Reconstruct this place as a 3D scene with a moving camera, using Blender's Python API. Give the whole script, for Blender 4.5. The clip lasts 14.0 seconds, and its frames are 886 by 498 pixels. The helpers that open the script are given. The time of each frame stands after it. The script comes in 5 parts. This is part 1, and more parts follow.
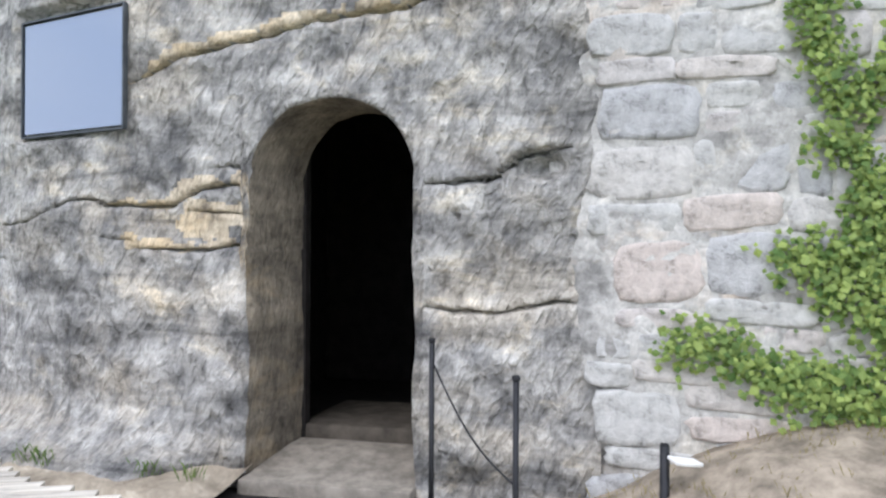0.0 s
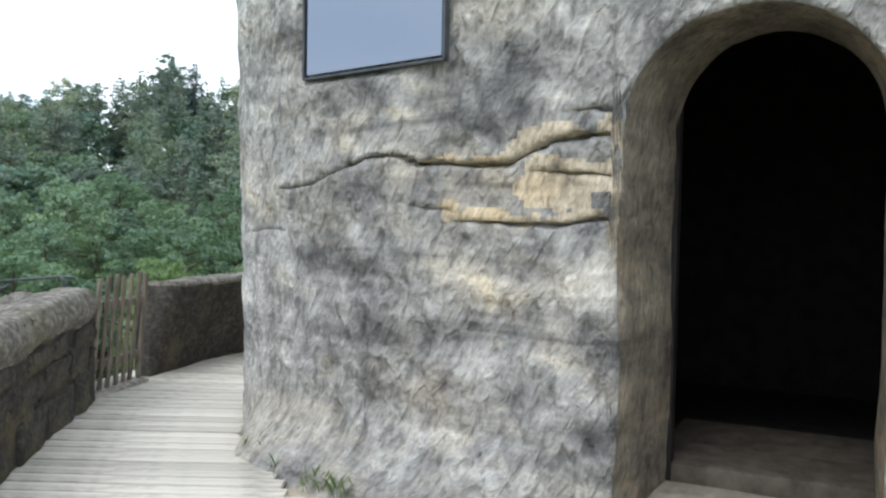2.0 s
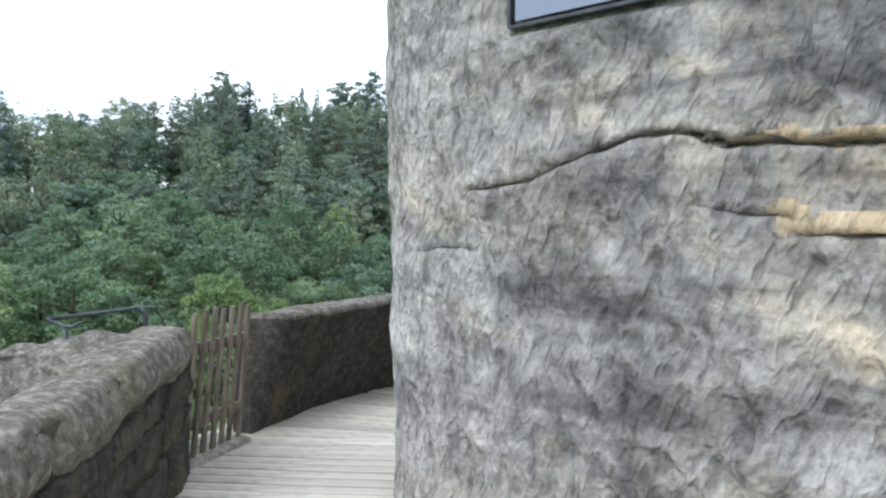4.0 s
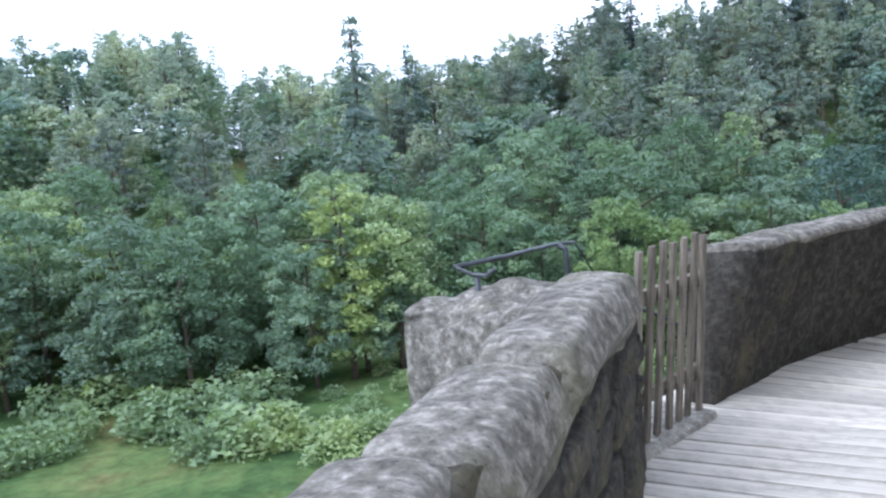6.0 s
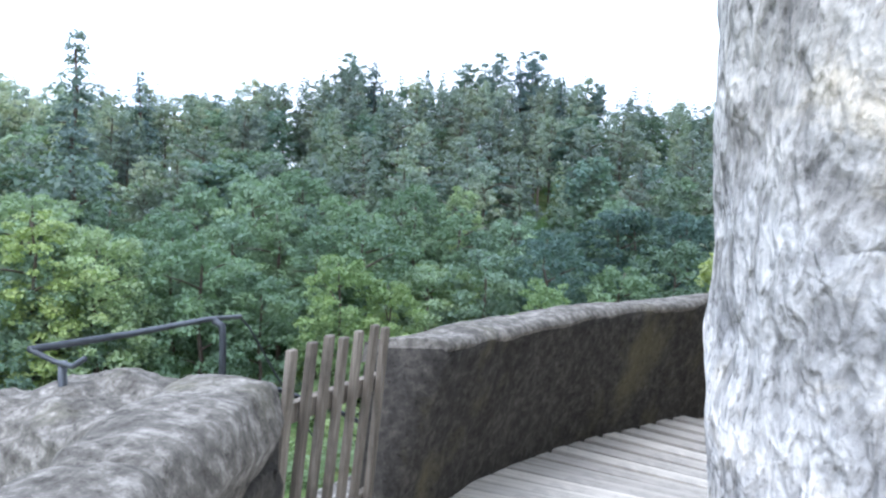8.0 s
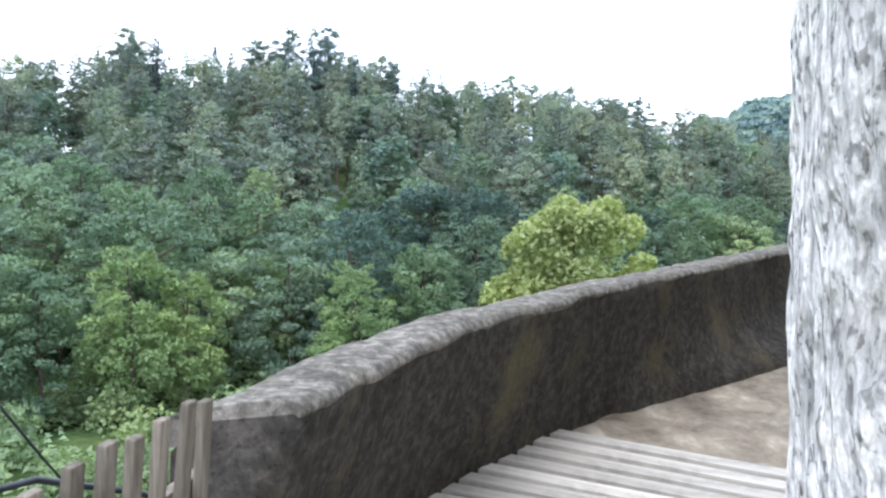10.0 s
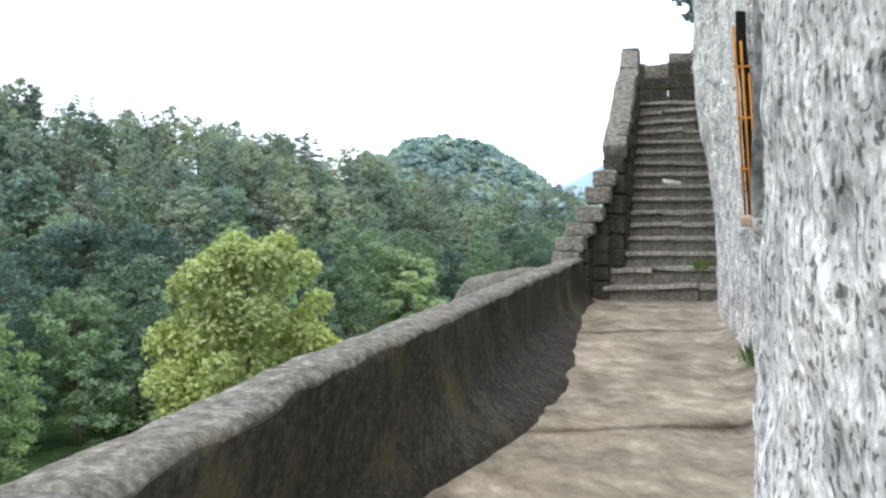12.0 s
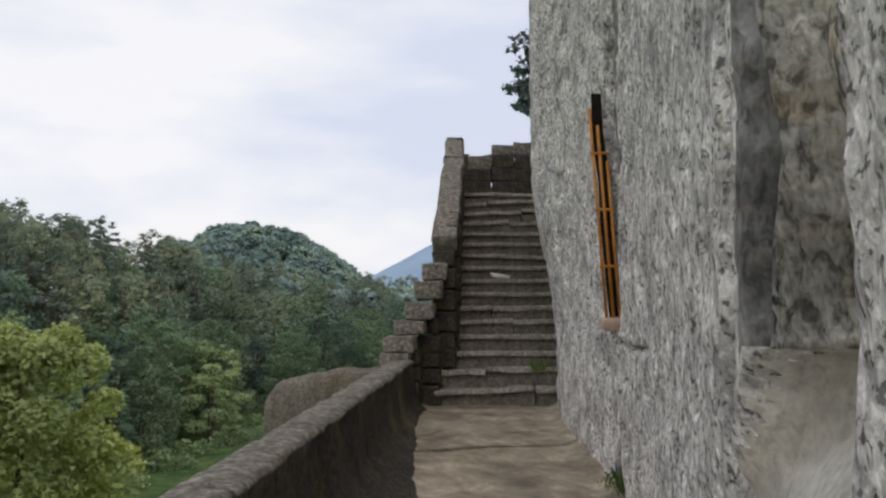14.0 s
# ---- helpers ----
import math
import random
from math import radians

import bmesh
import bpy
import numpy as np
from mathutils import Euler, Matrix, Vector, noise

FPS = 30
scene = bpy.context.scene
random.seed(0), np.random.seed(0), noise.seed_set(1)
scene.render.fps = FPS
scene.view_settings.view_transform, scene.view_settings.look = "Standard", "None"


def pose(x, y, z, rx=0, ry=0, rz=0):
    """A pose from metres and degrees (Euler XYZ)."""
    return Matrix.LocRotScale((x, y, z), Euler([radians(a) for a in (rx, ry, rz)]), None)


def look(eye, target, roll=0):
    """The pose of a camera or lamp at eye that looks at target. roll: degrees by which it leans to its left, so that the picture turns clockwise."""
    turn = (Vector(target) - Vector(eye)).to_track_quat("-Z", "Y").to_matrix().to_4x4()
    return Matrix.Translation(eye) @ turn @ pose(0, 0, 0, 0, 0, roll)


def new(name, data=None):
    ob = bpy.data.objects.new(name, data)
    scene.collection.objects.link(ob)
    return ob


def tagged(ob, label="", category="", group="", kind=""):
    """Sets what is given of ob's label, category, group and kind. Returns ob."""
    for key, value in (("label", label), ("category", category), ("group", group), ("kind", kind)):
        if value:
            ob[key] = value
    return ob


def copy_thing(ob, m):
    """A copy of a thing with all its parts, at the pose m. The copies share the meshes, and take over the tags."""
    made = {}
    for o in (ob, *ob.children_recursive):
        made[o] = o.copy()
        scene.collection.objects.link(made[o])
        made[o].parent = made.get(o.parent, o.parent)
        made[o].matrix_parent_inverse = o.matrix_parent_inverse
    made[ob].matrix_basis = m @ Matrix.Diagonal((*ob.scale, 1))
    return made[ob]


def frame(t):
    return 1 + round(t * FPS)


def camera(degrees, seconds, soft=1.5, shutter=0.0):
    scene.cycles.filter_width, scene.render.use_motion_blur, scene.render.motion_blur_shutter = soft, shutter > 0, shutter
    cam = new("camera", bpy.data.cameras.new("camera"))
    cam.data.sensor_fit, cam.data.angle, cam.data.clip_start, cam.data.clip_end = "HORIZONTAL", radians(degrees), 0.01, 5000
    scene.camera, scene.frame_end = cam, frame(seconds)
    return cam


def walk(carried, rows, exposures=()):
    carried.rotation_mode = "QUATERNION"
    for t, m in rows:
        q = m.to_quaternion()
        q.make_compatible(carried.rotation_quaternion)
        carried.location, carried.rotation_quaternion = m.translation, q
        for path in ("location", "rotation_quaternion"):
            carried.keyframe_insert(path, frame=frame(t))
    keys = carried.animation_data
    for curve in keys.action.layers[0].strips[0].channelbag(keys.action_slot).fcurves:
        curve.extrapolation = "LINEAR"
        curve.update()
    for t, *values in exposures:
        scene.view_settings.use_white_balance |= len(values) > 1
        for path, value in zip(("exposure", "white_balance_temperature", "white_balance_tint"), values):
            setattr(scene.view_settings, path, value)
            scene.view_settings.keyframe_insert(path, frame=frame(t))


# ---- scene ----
cam = camera(56.0, 14.0, 2.4)
PATH = [
    (0, (7.846, -1.426, 1.549), (8.205, 0.541, 1.558), 0.3),
    (0.5, (7.507, -0.936, 1.553), (7.68, 1.056, 1.534), 0.7),
    (1, (7.229, -0.5, 1.576), (7.274, 1.499, 1.522), 0.8),
    (1.5, (7.005, -0.047, 1.604), (6.99, 1.951, 1.528), 1.1),
    (2, (6.79, 0.379, 1.611), (6.737, 2.376, 1.525), 1.0),
    (4.5, (5.561, 2.446, 1.564), (5.292, 4.427, 1.514), -0.0),
    (5, (5.331, 2.853, 1.532), (4.825, 4.786, 1.466), -1.8),
    (5.5, (5.058, 3.23, 1.561), (4.212, 5.031, 1.359), -4.5),
    (6, (5.013, 3.45, 1.508), (3.97, 5.144, 1.303), -5.2),
    (6.5, (5.011, 3.762, 1.482), (4.069, 5.522, 1.37), -1.9),
    (7, (5.012, 3.951, 1.509), (4.267, 5.806, 1.428), 0.7),
    (9.5, (4.554, 5.543, 1.515), (4.437, 7.535, 1.383), 0.1),
    (10, (4.486, 5.736, 1.545), (4.511, 7.731, 1.407), -0.1),
    (10.5, (4.466, 6.097, 1.556), (4.635, 8.085, 1.418), -0.3),
    (11, (4.368, 6.519, 1.529), (4.8, 8.466, 1.381), 0.0),
    (11.5, (4.463, 6.975, 1.544), (5.082, 8.873, 1.43), -0.2),
    (12, (4.659, 7.596, 1.55), (5.446, 9.434, 1.49), -0.7),
    (12.5, (4.874, 8.359, 1.575), (5.812, 10.125, 1.582), -0.5),
    (13, (5.023, 8.71, 1.605), (6.044, 10.428, 1.687), -0.1),
    (13.5, (5.093, 8.889, 1.649), (6.185, 10.559, 1.785), -0.3),
    (14, (5.151, 8.909, 1.669), (6.331, 10.516, 1.818), -0.5),
]
# exposure over the walk: the camera meters the dark door, then the bright valley
walk(cam, [(t, look(eye, target, roll)) for t, eye, target, roll in PATH],
     exposures=[(0, 0.53, 5950, 16), (0.6, 0.4, 6150, 13), (2.2, 0.3, 6050, 10), (4.5, 0.35, 5900, 12), (5, 0.4, 5800, 12), (6, 0.7, 5500, 17), (7, 0.85, 5450, 17), (9.5, 0.85, 5700, 15), (10.5, 0.85, 5950, 16), (12.5, 0.55, 6300, 12), (13.2, 0.1, 6500, 12), (14, -0.62, 6800, 16)])

# ---- world and sun: bright overcast ----
world = bpy.data.worlds.new("overcast_sky")
scene.world = world
world.use_nodes = True
wt = world.node_tree
wt.nodes.clear()
w_out = wt.nodes.new("ShaderNodeOutputWorld")
w_bg = wt.nodes.new("ShaderNodeBackground")
w_sky = wt.nodes.new("ShaderNodeTexSky")
w_sky.sky_type, w_sky.sun_disc = "NISHITA", False
w_sky.sun_elevation, w_sky.sun_rotation = radians(50), radians(200)
w_sky.air_density, w_sky.dust_density, w_sky.ozone_density = 1.0, 4.0, 1.0
w_co = wt.nodes.new("ShaderNodeTexCoord")
w_map = wt.nodes.new("ShaderNodeMapping")
w_map.inputs["Scale"].default_value = (1.0, 1.0, 3.2)
w_noise = wt.nodes.new("ShaderNodeTexNoise")
w_noise.inputs["Scale"].default_value, w_noise.inputs["Detail"].default_value = 2.2, 5.0
w_ramp = wt.nodes.new("ShaderNodeValToRGB")
w_ramp.color_ramp.elements[0].position, w_ramp.color_ramp.elements[0].color = 0.36, (7.0, 8.1, 9.7, 1)
w_ramp.color_ramp.elements[1].position, w_ramp.color_ramp.elements[1].color = 0.56, (9.7, 10.3, 10.7, 1)
w_mix = wt.nodes.new("ShaderNodeMixRGB")
w_mix.inputs[0].default_value = 0.9
w_bg.inputs["Strength"].default_value = 0.15
wt.links.new(w_co.outputs["Generated"], w_map.inputs["Vector"])
wt.links.new(w_map.outputs["Vector"], w_noise.inputs["Vector"])
wt.links.new(w_noise.outputs["Fac"], w_ramp.inputs["Fac"])
wt.links.new(w_sky.outputs["Color"], w_mix.inputs[1])
wt.links.new(w_ramp.outputs["Color"], w_mix.inputs[2])
wt.links.new(w_mix.outputs["Color"], w_bg.inputs["Color"])
wt.links.new(w_bg.outputs["Background"], w_out.inputs["Surface"])

sun_data = bpy.data.lights.new("sun", "SUN")
sun_data.energy, sun_data.angle, sun_data.color = 0.9, radians(25), (1.0, 0.97, 0.92)
sun = new("sun", sun_data)
sun.matrix_basis = look((-30, -40, 60), (0, 0, 0))


# ---- materials ----
def mat(name, rough=0.85, metal=0.0, spec=0.3):
    m = bpy.data.materials.new(name)
    m.use_nodes = True
    b = m.node_tree.nodes["Principled BSDF"]
    b.inputs["Roughness"].default_value, b.inputs["Metallic"].default_value = rough, metal
    b.inputs["Specular IOR Level"].default_value = spec
    return m, m.node_tree, b


def node(nt, kind, **kw):
    n = nt.nodes.new(kind)
    for k, v in kw.items():
        n.inputs[k].default_value = v
    return n


def coords(nt, scale=(1, 1, 1), rot=(0, 0, 0)):
    c, mp = nt.nodes.new("ShaderNodeTexCoord"), nt.nodes.new("ShaderNodeMapping")
    mp.inputs["Scale"].default_value, mp.inputs["Rotation"].default_value = scale, rot
    nt.links.new(c.outputs["Object"], mp.inputs["Vector"])
    return mp.outputs["Vector"]


def ramp(nt, fac, stops):
    r = nt.nodes.new("ShaderNodeValToRGB")
    e = r.color_ramp.elements
    while len(e) < len(stops):
        e.new(0.5)
    for el, (p, c) in zip(e, stops):
        el.position, el.color = p, (*c, 1)
    nt.links.new(fac, r.inputs["Fac"])
    return r.outputs["Color"]


def grey(a):
    return (a, a, a)


def noise_fac(nt, vec, scale, detail=6, rough=0.6, distort=0.0):
    n = node(nt, "ShaderNodeTexNoise", Scale=scale, Detail=detail, Roughness=rough, Distortion=distort)
    nt.links.new(vec, n.inputs["Vector"])
    return n.outputs["Fac"]


def mix(nt, fac, a, b, mode="MIX"):
    m = nt.nodes.new("ShaderNodeMixRGB")
    m.blend_type = mode
    for i, v in ((0, fac), (1, a), (2, b)):
        if isinstance(v, (int, float)):
            m.inputs[i].default_value = v
        elif isinstance(v, tuple):
            m.inputs[i].default_value = (*v, 1)
        else:
            nt.links.new(v, m.inputs[i])
    return m.outputs["Color"]


def bump(nt, b, fac, strength, dist, after=None):
    n = node(nt, "ShaderNodeBump", Strength=strength, Distance=dist)
    nt.links.new(fac, n.inputs["Height"])
    if after:
        nt.links.new(after, n.inputs["Normal"])
    nt.links.new(n.outputs["Normal"], b.inputs["Normal"])
    return n.outputs["Normal"]


def obj_random(nt):
    return nt.nodes.new("ShaderNodeObjectInfo").outputs["Random"]


def island_random(nt):
    return nt.nodes.new("ShaderNodeNewGeometry").outputs["Random Per Island"]


def leaning(nt, scale, lean):
    """Object coordinates turned first and stretched afterwards, for marks that lean."""
    mp = nt.nodes.new("ShaderNodeMapping")
    mp.inputs["Scale"].default_value = scale
    nt.links.new(coords(nt, (1, 1, 1), (0.05, lean, 0)), mp.inputs["Vector"])
    return mp.outputs["Vector"]


def rock_material(name, light, mid, dark, warm, warm_amount, streak=1.0, bands=0.4, relief=0.02, tall=0.3, pick_scale=30.0, lean=-0.3, warm_mix=0.7, paler_side=None):
    """Weathered, pick-dressed sandstone: grey crust, ochre fresh patches, dark lichen, leaning pick marks with their
    shading in the colour.
    """
    m, nt, b = mat(name, 0.92, 0, 0.15)
    v = coords(nt)
    big = noise_fac(nt, coords(nt, (1, 1, 1.5)), 0.95, 6, 0.66, 0.4)
    midn = noise_fac(nt, v, 3.2, 7, 0.6)
    base = ramp(nt, midn, [(0.33, dark), (0.47, mid), (0.63, light)])
    ochre = ramp(nt, big, [(0.58 - warm_amount, grey(0)), (0.68 - warm_amount * 0.6, grey(1))])
    if paler_side:
        # the colour turns paler with y, round the tower, away from the doorway
        light2, mid2, dark2, y0, y1 = paler_side
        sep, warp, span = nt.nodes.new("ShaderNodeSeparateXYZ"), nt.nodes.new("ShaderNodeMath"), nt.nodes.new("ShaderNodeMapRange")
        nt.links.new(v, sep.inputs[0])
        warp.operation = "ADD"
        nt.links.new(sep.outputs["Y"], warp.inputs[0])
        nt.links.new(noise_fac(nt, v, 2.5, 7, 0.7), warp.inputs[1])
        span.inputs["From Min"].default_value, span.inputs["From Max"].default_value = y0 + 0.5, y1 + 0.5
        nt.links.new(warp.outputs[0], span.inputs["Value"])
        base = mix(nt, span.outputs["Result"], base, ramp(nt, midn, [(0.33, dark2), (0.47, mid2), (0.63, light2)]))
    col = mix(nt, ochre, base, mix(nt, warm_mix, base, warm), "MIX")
    if paler_side:
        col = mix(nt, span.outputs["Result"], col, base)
    plain = col
    strata = ramp(nt, noise_fac(nt, coords(nt, (0.5, 0.5, 3.4)), 1.1, 8, 0.66, 0.3), [(0.36, grey(0.3)), (0.46, grey(0.8)), (0.54, grey(1.0)), (0.64, grey(1.35))])
    col = mix(nt, bands, col, strata, "MULTIPLY")
    crust = ramp(nt, noise_fac(nt, coords(nt, (1, 1, 1.9), (0, 0, 0.6)), 1.5, 9, 0.7, 0.5), [(0.37, grey(0.5)), (0.46, grey(0.92)), (0.56, grey(1.0)), (0.66, (1.5, 1.4, 1.2))])
    col = mix(nt, bands, col, crust, "MULTIPLY")
    if paler_side:
        # sharp pecked pits, their shade drawn as dark spots, and bright flakes
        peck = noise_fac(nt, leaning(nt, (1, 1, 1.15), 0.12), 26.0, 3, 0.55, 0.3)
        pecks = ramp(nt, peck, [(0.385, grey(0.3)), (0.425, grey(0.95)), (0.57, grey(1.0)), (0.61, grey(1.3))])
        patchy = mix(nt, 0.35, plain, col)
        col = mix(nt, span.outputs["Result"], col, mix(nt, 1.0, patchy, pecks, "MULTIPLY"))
    pick = noise_fac(nt, leaning(nt, (1, 1, tall), lean), pick_scale, 2, 0.5, 0.45)
    # shaded hollows and lit ridges of marks and pits are multiplied into the colour
    marks = ramp(nt, pick, [(0.36, grey(0.34)), (0.42, grey(0.8)), (0.47, grey(1.0)), (0.58, grey(1.06)), (0.65, grey(1.42))])
    col = mix(nt, min(1.0, streak), col, marks, "MULTIPLY")
    pits = ramp(nt, noise_fac(nt, coords(nt, (1, 1, 0.55)), 12.0, 6, 0.68), [(0.33, grey(0.25)), (0.41, grey(1))])
    col = mix(nt, min(1.0, streak), col, pits, "MULTIPLY")
    chisel = noise_fac(nt, leaning(nt, (1, 1, 0.42), lean * 1.3), 58.0, 2, 0.5, 0.2)
    fleck = ramp(nt, chisel, [(0.36, grey(0.55)), (0.44, grey(0.93)), (0.52, grey(1.03)), (0.64, grey(1.25))])
    col = mix(nt, min(1.0, streak * 0.75), col, fleck, "MULTIPLY")
    nt.links.new(col, b.inputs["Base Color"])
    n1 = bump(nt, b, pick, 1.0, relief)
    n2 = bump(nt, b, midn, 0.6, relief * 1.5, n1)
    bump(nt, b, chisel, 0.8, 0.01 * min(1.0, streak), n2)
    return m


def coping_material(name, lo, mid, hi, moss, moss_from):
    """Worn parapet stone: dark crust, pale lichen flecks, olive moss."""
    m, nt, b = mat(name, 0.95, 0, 0.1)
    v = coords(nt)
    g = noise_fac(nt, v, 17.0, 10, 0.7)
    col = ramp(nt, g, [(0.31, lo), (0.5, mid), (0.68, hi)])
    green = ramp(nt, noise_fac(nt, v, 1.3, 6, 0.65), [(moss_from, grey(0)), (moss_from + 0.14, grey(0.75))])
    col = mix(nt, green, col, moss)
    spots = ramp(nt, noise_fac(nt, coords(nt, (1, 1, 1)), 38.0, 4, 0.6), [(0.33, grey(0.3)), (0.42, grey(1.0)), (0.6, grey(1.0)), (0.68, grey(1.7))])
    col = mix(nt, 0.6, col, spots, "MULTIPLY")
    run = ramp(nt, noise_fac(nt, coords(nt, (1, 1, 0.18)), 4.0, 5, 0.6), [(0.36, grey(0.5)), (0.5, grey(1.0)), (0.64, grey(1.3))])
    col = mix(nt, 0.35, col, run, "MULTIPLY")
    nt.links.new(col, b.inputs["Base Color"])
    n1 = bump(nt, b, g, 0.5, 0.012)
    bump(nt, b, noise_fac(nt, v, 40, 5, 0.7), 0.5, 0.006, n1)
    return m


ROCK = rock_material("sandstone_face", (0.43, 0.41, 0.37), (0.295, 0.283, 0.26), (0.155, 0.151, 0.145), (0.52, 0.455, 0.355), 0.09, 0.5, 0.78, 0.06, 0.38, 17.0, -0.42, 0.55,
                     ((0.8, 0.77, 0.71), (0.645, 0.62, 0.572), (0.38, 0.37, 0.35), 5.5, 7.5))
# darker stone for the upright grooves: their shade is put into the colour
GROOVE_SHADE = rock_material("groove_shade_stone", (0.36, 0.35, 0.33), (0.2, 0.195, 0.185), (0.1, 0.098, 0.094), (0.3, 0.26, 0.2), 0.02, 0.6, 0.6, 0.03, 0.5, 22.0, -0.1)
OCHRE = rock_material("fresh_ochre_sandstone", (0.64, 0.55, 0.41), (0.48, 0.4, 0.285), (0.25, 0.21, 0.155), (0.66, 0.5, 0.29), 0.08, 0.5, 0.45)
# reveal: brown ochre stone, darkened further to hold the recess's shade
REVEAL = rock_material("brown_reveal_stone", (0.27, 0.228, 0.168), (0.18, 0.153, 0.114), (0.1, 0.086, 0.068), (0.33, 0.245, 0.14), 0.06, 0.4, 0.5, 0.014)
# niche stone: olive stain, plus the hollow's shade as a darker tone
NICHE = rock_material("stained_shaded_niche_stone", (0.56, 0.54, 0.47), (0.43, 0.41, 0.35), (0.22, 0.21, 0.175), (0.5, 0.38, 0.24), 0.04, 0.9, 0.45, 0.02, 0.75, 20.0, 0.1)
LEDGE = rock_material("sandy_ledge_stone", (0.72, 0.69, 0.615), (0.6, 0.57, 0.5), (0.38, 0.36, 0.315), (0.6, 0.55, 0.44), 0.02, 0.25, 0.3, 0.01)
# wall faces: stained stone, and darker than the coping to include their shade
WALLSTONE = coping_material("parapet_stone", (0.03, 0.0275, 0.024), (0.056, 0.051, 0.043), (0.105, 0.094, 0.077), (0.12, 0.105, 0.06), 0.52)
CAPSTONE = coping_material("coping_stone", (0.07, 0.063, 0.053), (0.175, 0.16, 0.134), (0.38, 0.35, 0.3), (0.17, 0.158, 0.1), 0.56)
# darker copy of the stair stone: soiled, with the risers' shade in it
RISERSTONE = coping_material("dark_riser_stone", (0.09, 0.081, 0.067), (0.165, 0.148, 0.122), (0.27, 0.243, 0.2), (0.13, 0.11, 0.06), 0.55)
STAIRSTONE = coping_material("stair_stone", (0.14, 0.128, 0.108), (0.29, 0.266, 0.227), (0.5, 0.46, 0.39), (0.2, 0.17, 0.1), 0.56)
MORTAR = rock_material("lime_mortar", (0.58, 0.556, 0.505), (0.46, 0.44, 0.4), (0.25, 0.24, 0.22), (0.6, 0.49, 0.38), 0.03, 0.3, 0.35, 0.02, 1.0, 11.0)


def floor_material():
    m, nt, b = mat("worn_sandstone_floor", 0.9, 0, 0.2)
    v = coords(nt, (1, 1, 1), (0, 0, 0.75))
    vl = coords(nt, (1.5, 1.0, 1), (0, 0, 0.72))
    lay = noise_fac(nt, vl, 2.2, 9, 0.72, 0.3)
    col = ramp(nt, lay, [(0.3, (0.13, 0.105, 0.078)), (0.43, (0.25, 0.207, 0.152)), (0.55, (0.35, 0.295, 0.22)), (0.68, (0.54, 0.465, 0.36))])
    dirt = ramp(nt, noise_fac(nt, v, 1.1, 8, 0.68), [(0.38, grey(0.72)), (0.52, grey(1.0)), (0.66, grey(1.15))])
    col = mix(nt, 1.0, col, dirt, "MULTIPLY")
    nt.links.new(col, b.inputs["Base Color"])
    n1 = bump(nt, b, lay, 0.3, 0.015)
    bump(nt, b, noise_fac(nt, v, 60, 4), 0.3, 0.004, n1)
    return m


def wood_material(name, c0, c1, c2, along=(0.6, 22, 22), rough=0.8, per=0.25):
    m, nt, b = mat(name, rough, 0, 0.25)
    v = coords(nt, along)
    g = noise_fac(nt, v, 2.4, 7, 0.65, 0.4)
    col = ramp(nt, g, [(0.3, c0), (0.5, c1), (0.7, c2)])
    rnd = ramp(nt, obj_random(nt), [(0.0, grey(1 - per)), (1.0, grey(1 + per * 0.5))])
    col = mix(nt, 1.0, col, rnd, "MULTIPLY")
    stain = ramp(nt, noise_fac(nt, coords(nt), 3.0, 6, 0.7), [(0.33, grey(0.6)), (0.5, grey(1.0))])
    col = mix(nt, 1.0, col, stain, "MULTIPLY")
    nt.links.new(col, b.inputs["Base Color"])
    bump(nt, b, g, 0.35, 0.006)
    return m


FLOORSTONE = floor_material()
DECKWOOD = wood_material("weathered_deck_wood", (0.43, 0.385, 0.312), (0.62, 0.568, 0.48), (0.76, 0.71, 0.62))
GATEWOOD = wood_material("weathered_gate_wood", (0.11, 0.09, 0.066), (0.2, 0.17, 0.13), (0.31, 0.27, 0.215), (20, 20, 0.7))
DARKWOOD = wood_material("dark_door_wood", (0.012, 0.01, 0.008), (0.02, 0.017, 0.013), (0.03, 0.026, 0.02), (20, 20, 0.8))


def simple_material(name, c, rough, metal=0.0, var=0.25, scale=9.0, spec=0.4):
    m, nt, b = mat(name, rough, metal, spec)
    f = noise_fac(nt, coords(nt), scale, 6, 0.65)
    lo, hi = tuple(x * (1 - var) for x in c), tuple(min(1, x * (1 + var)) for x in c)
    nt.links.new(ramp(nt, f, [(0.35, lo), (0.65, hi)]), b.inputs["Base Color"])
    bump(nt, b, noise_fac(nt, coords(nt), scale * 6, 3), 0.15, 0.003)
    return m


IRON = simple_material("blackened_iron", (0.03, 0.03, 0.032), 0.55, 0.7)
STEEL = simple_material("galvanised_steel", (0.085, 0.092, 0.098), 0.5, 0.6)
ORANGE = simple_material("orange_painted_iron", (0.62, 0.25, 0.035), 0.5, 0.0, 0.2)
BRICKSTONE = simple_material("pinkish_block", (0.5, 0.36, 0.27), 0.9, 0, 0.25)
EARTH = simple_material("dry_earth", (0.27, 0.225, 0.17), 0.97, 0, 0.4, 6.0, 0.05)
# near-black colour in place of deep shade
SHADE_BLACK = simple_material("shade_black", (0.025, 0.022, 0.02), 0.95, 0, 0.3, 6.0, 0.05)
SILL = simple_material("worn_sill_stone", (0.25, 0.22, 0.178), 0.9, 0, 0.3, 7.0, 0.1)
# the dimness inside the doorway is part of this stone's colour
STEP_SHADE = simple_material("shade_dimmed_stone", (0.085, 0.073, 0.058), 0.95, 0, 0.3, 7.0, 0.05)
PALE_WHITE = simple_material("pale_white", (0.75, 0.73, 0.68), 0.8, 0, 0.1)


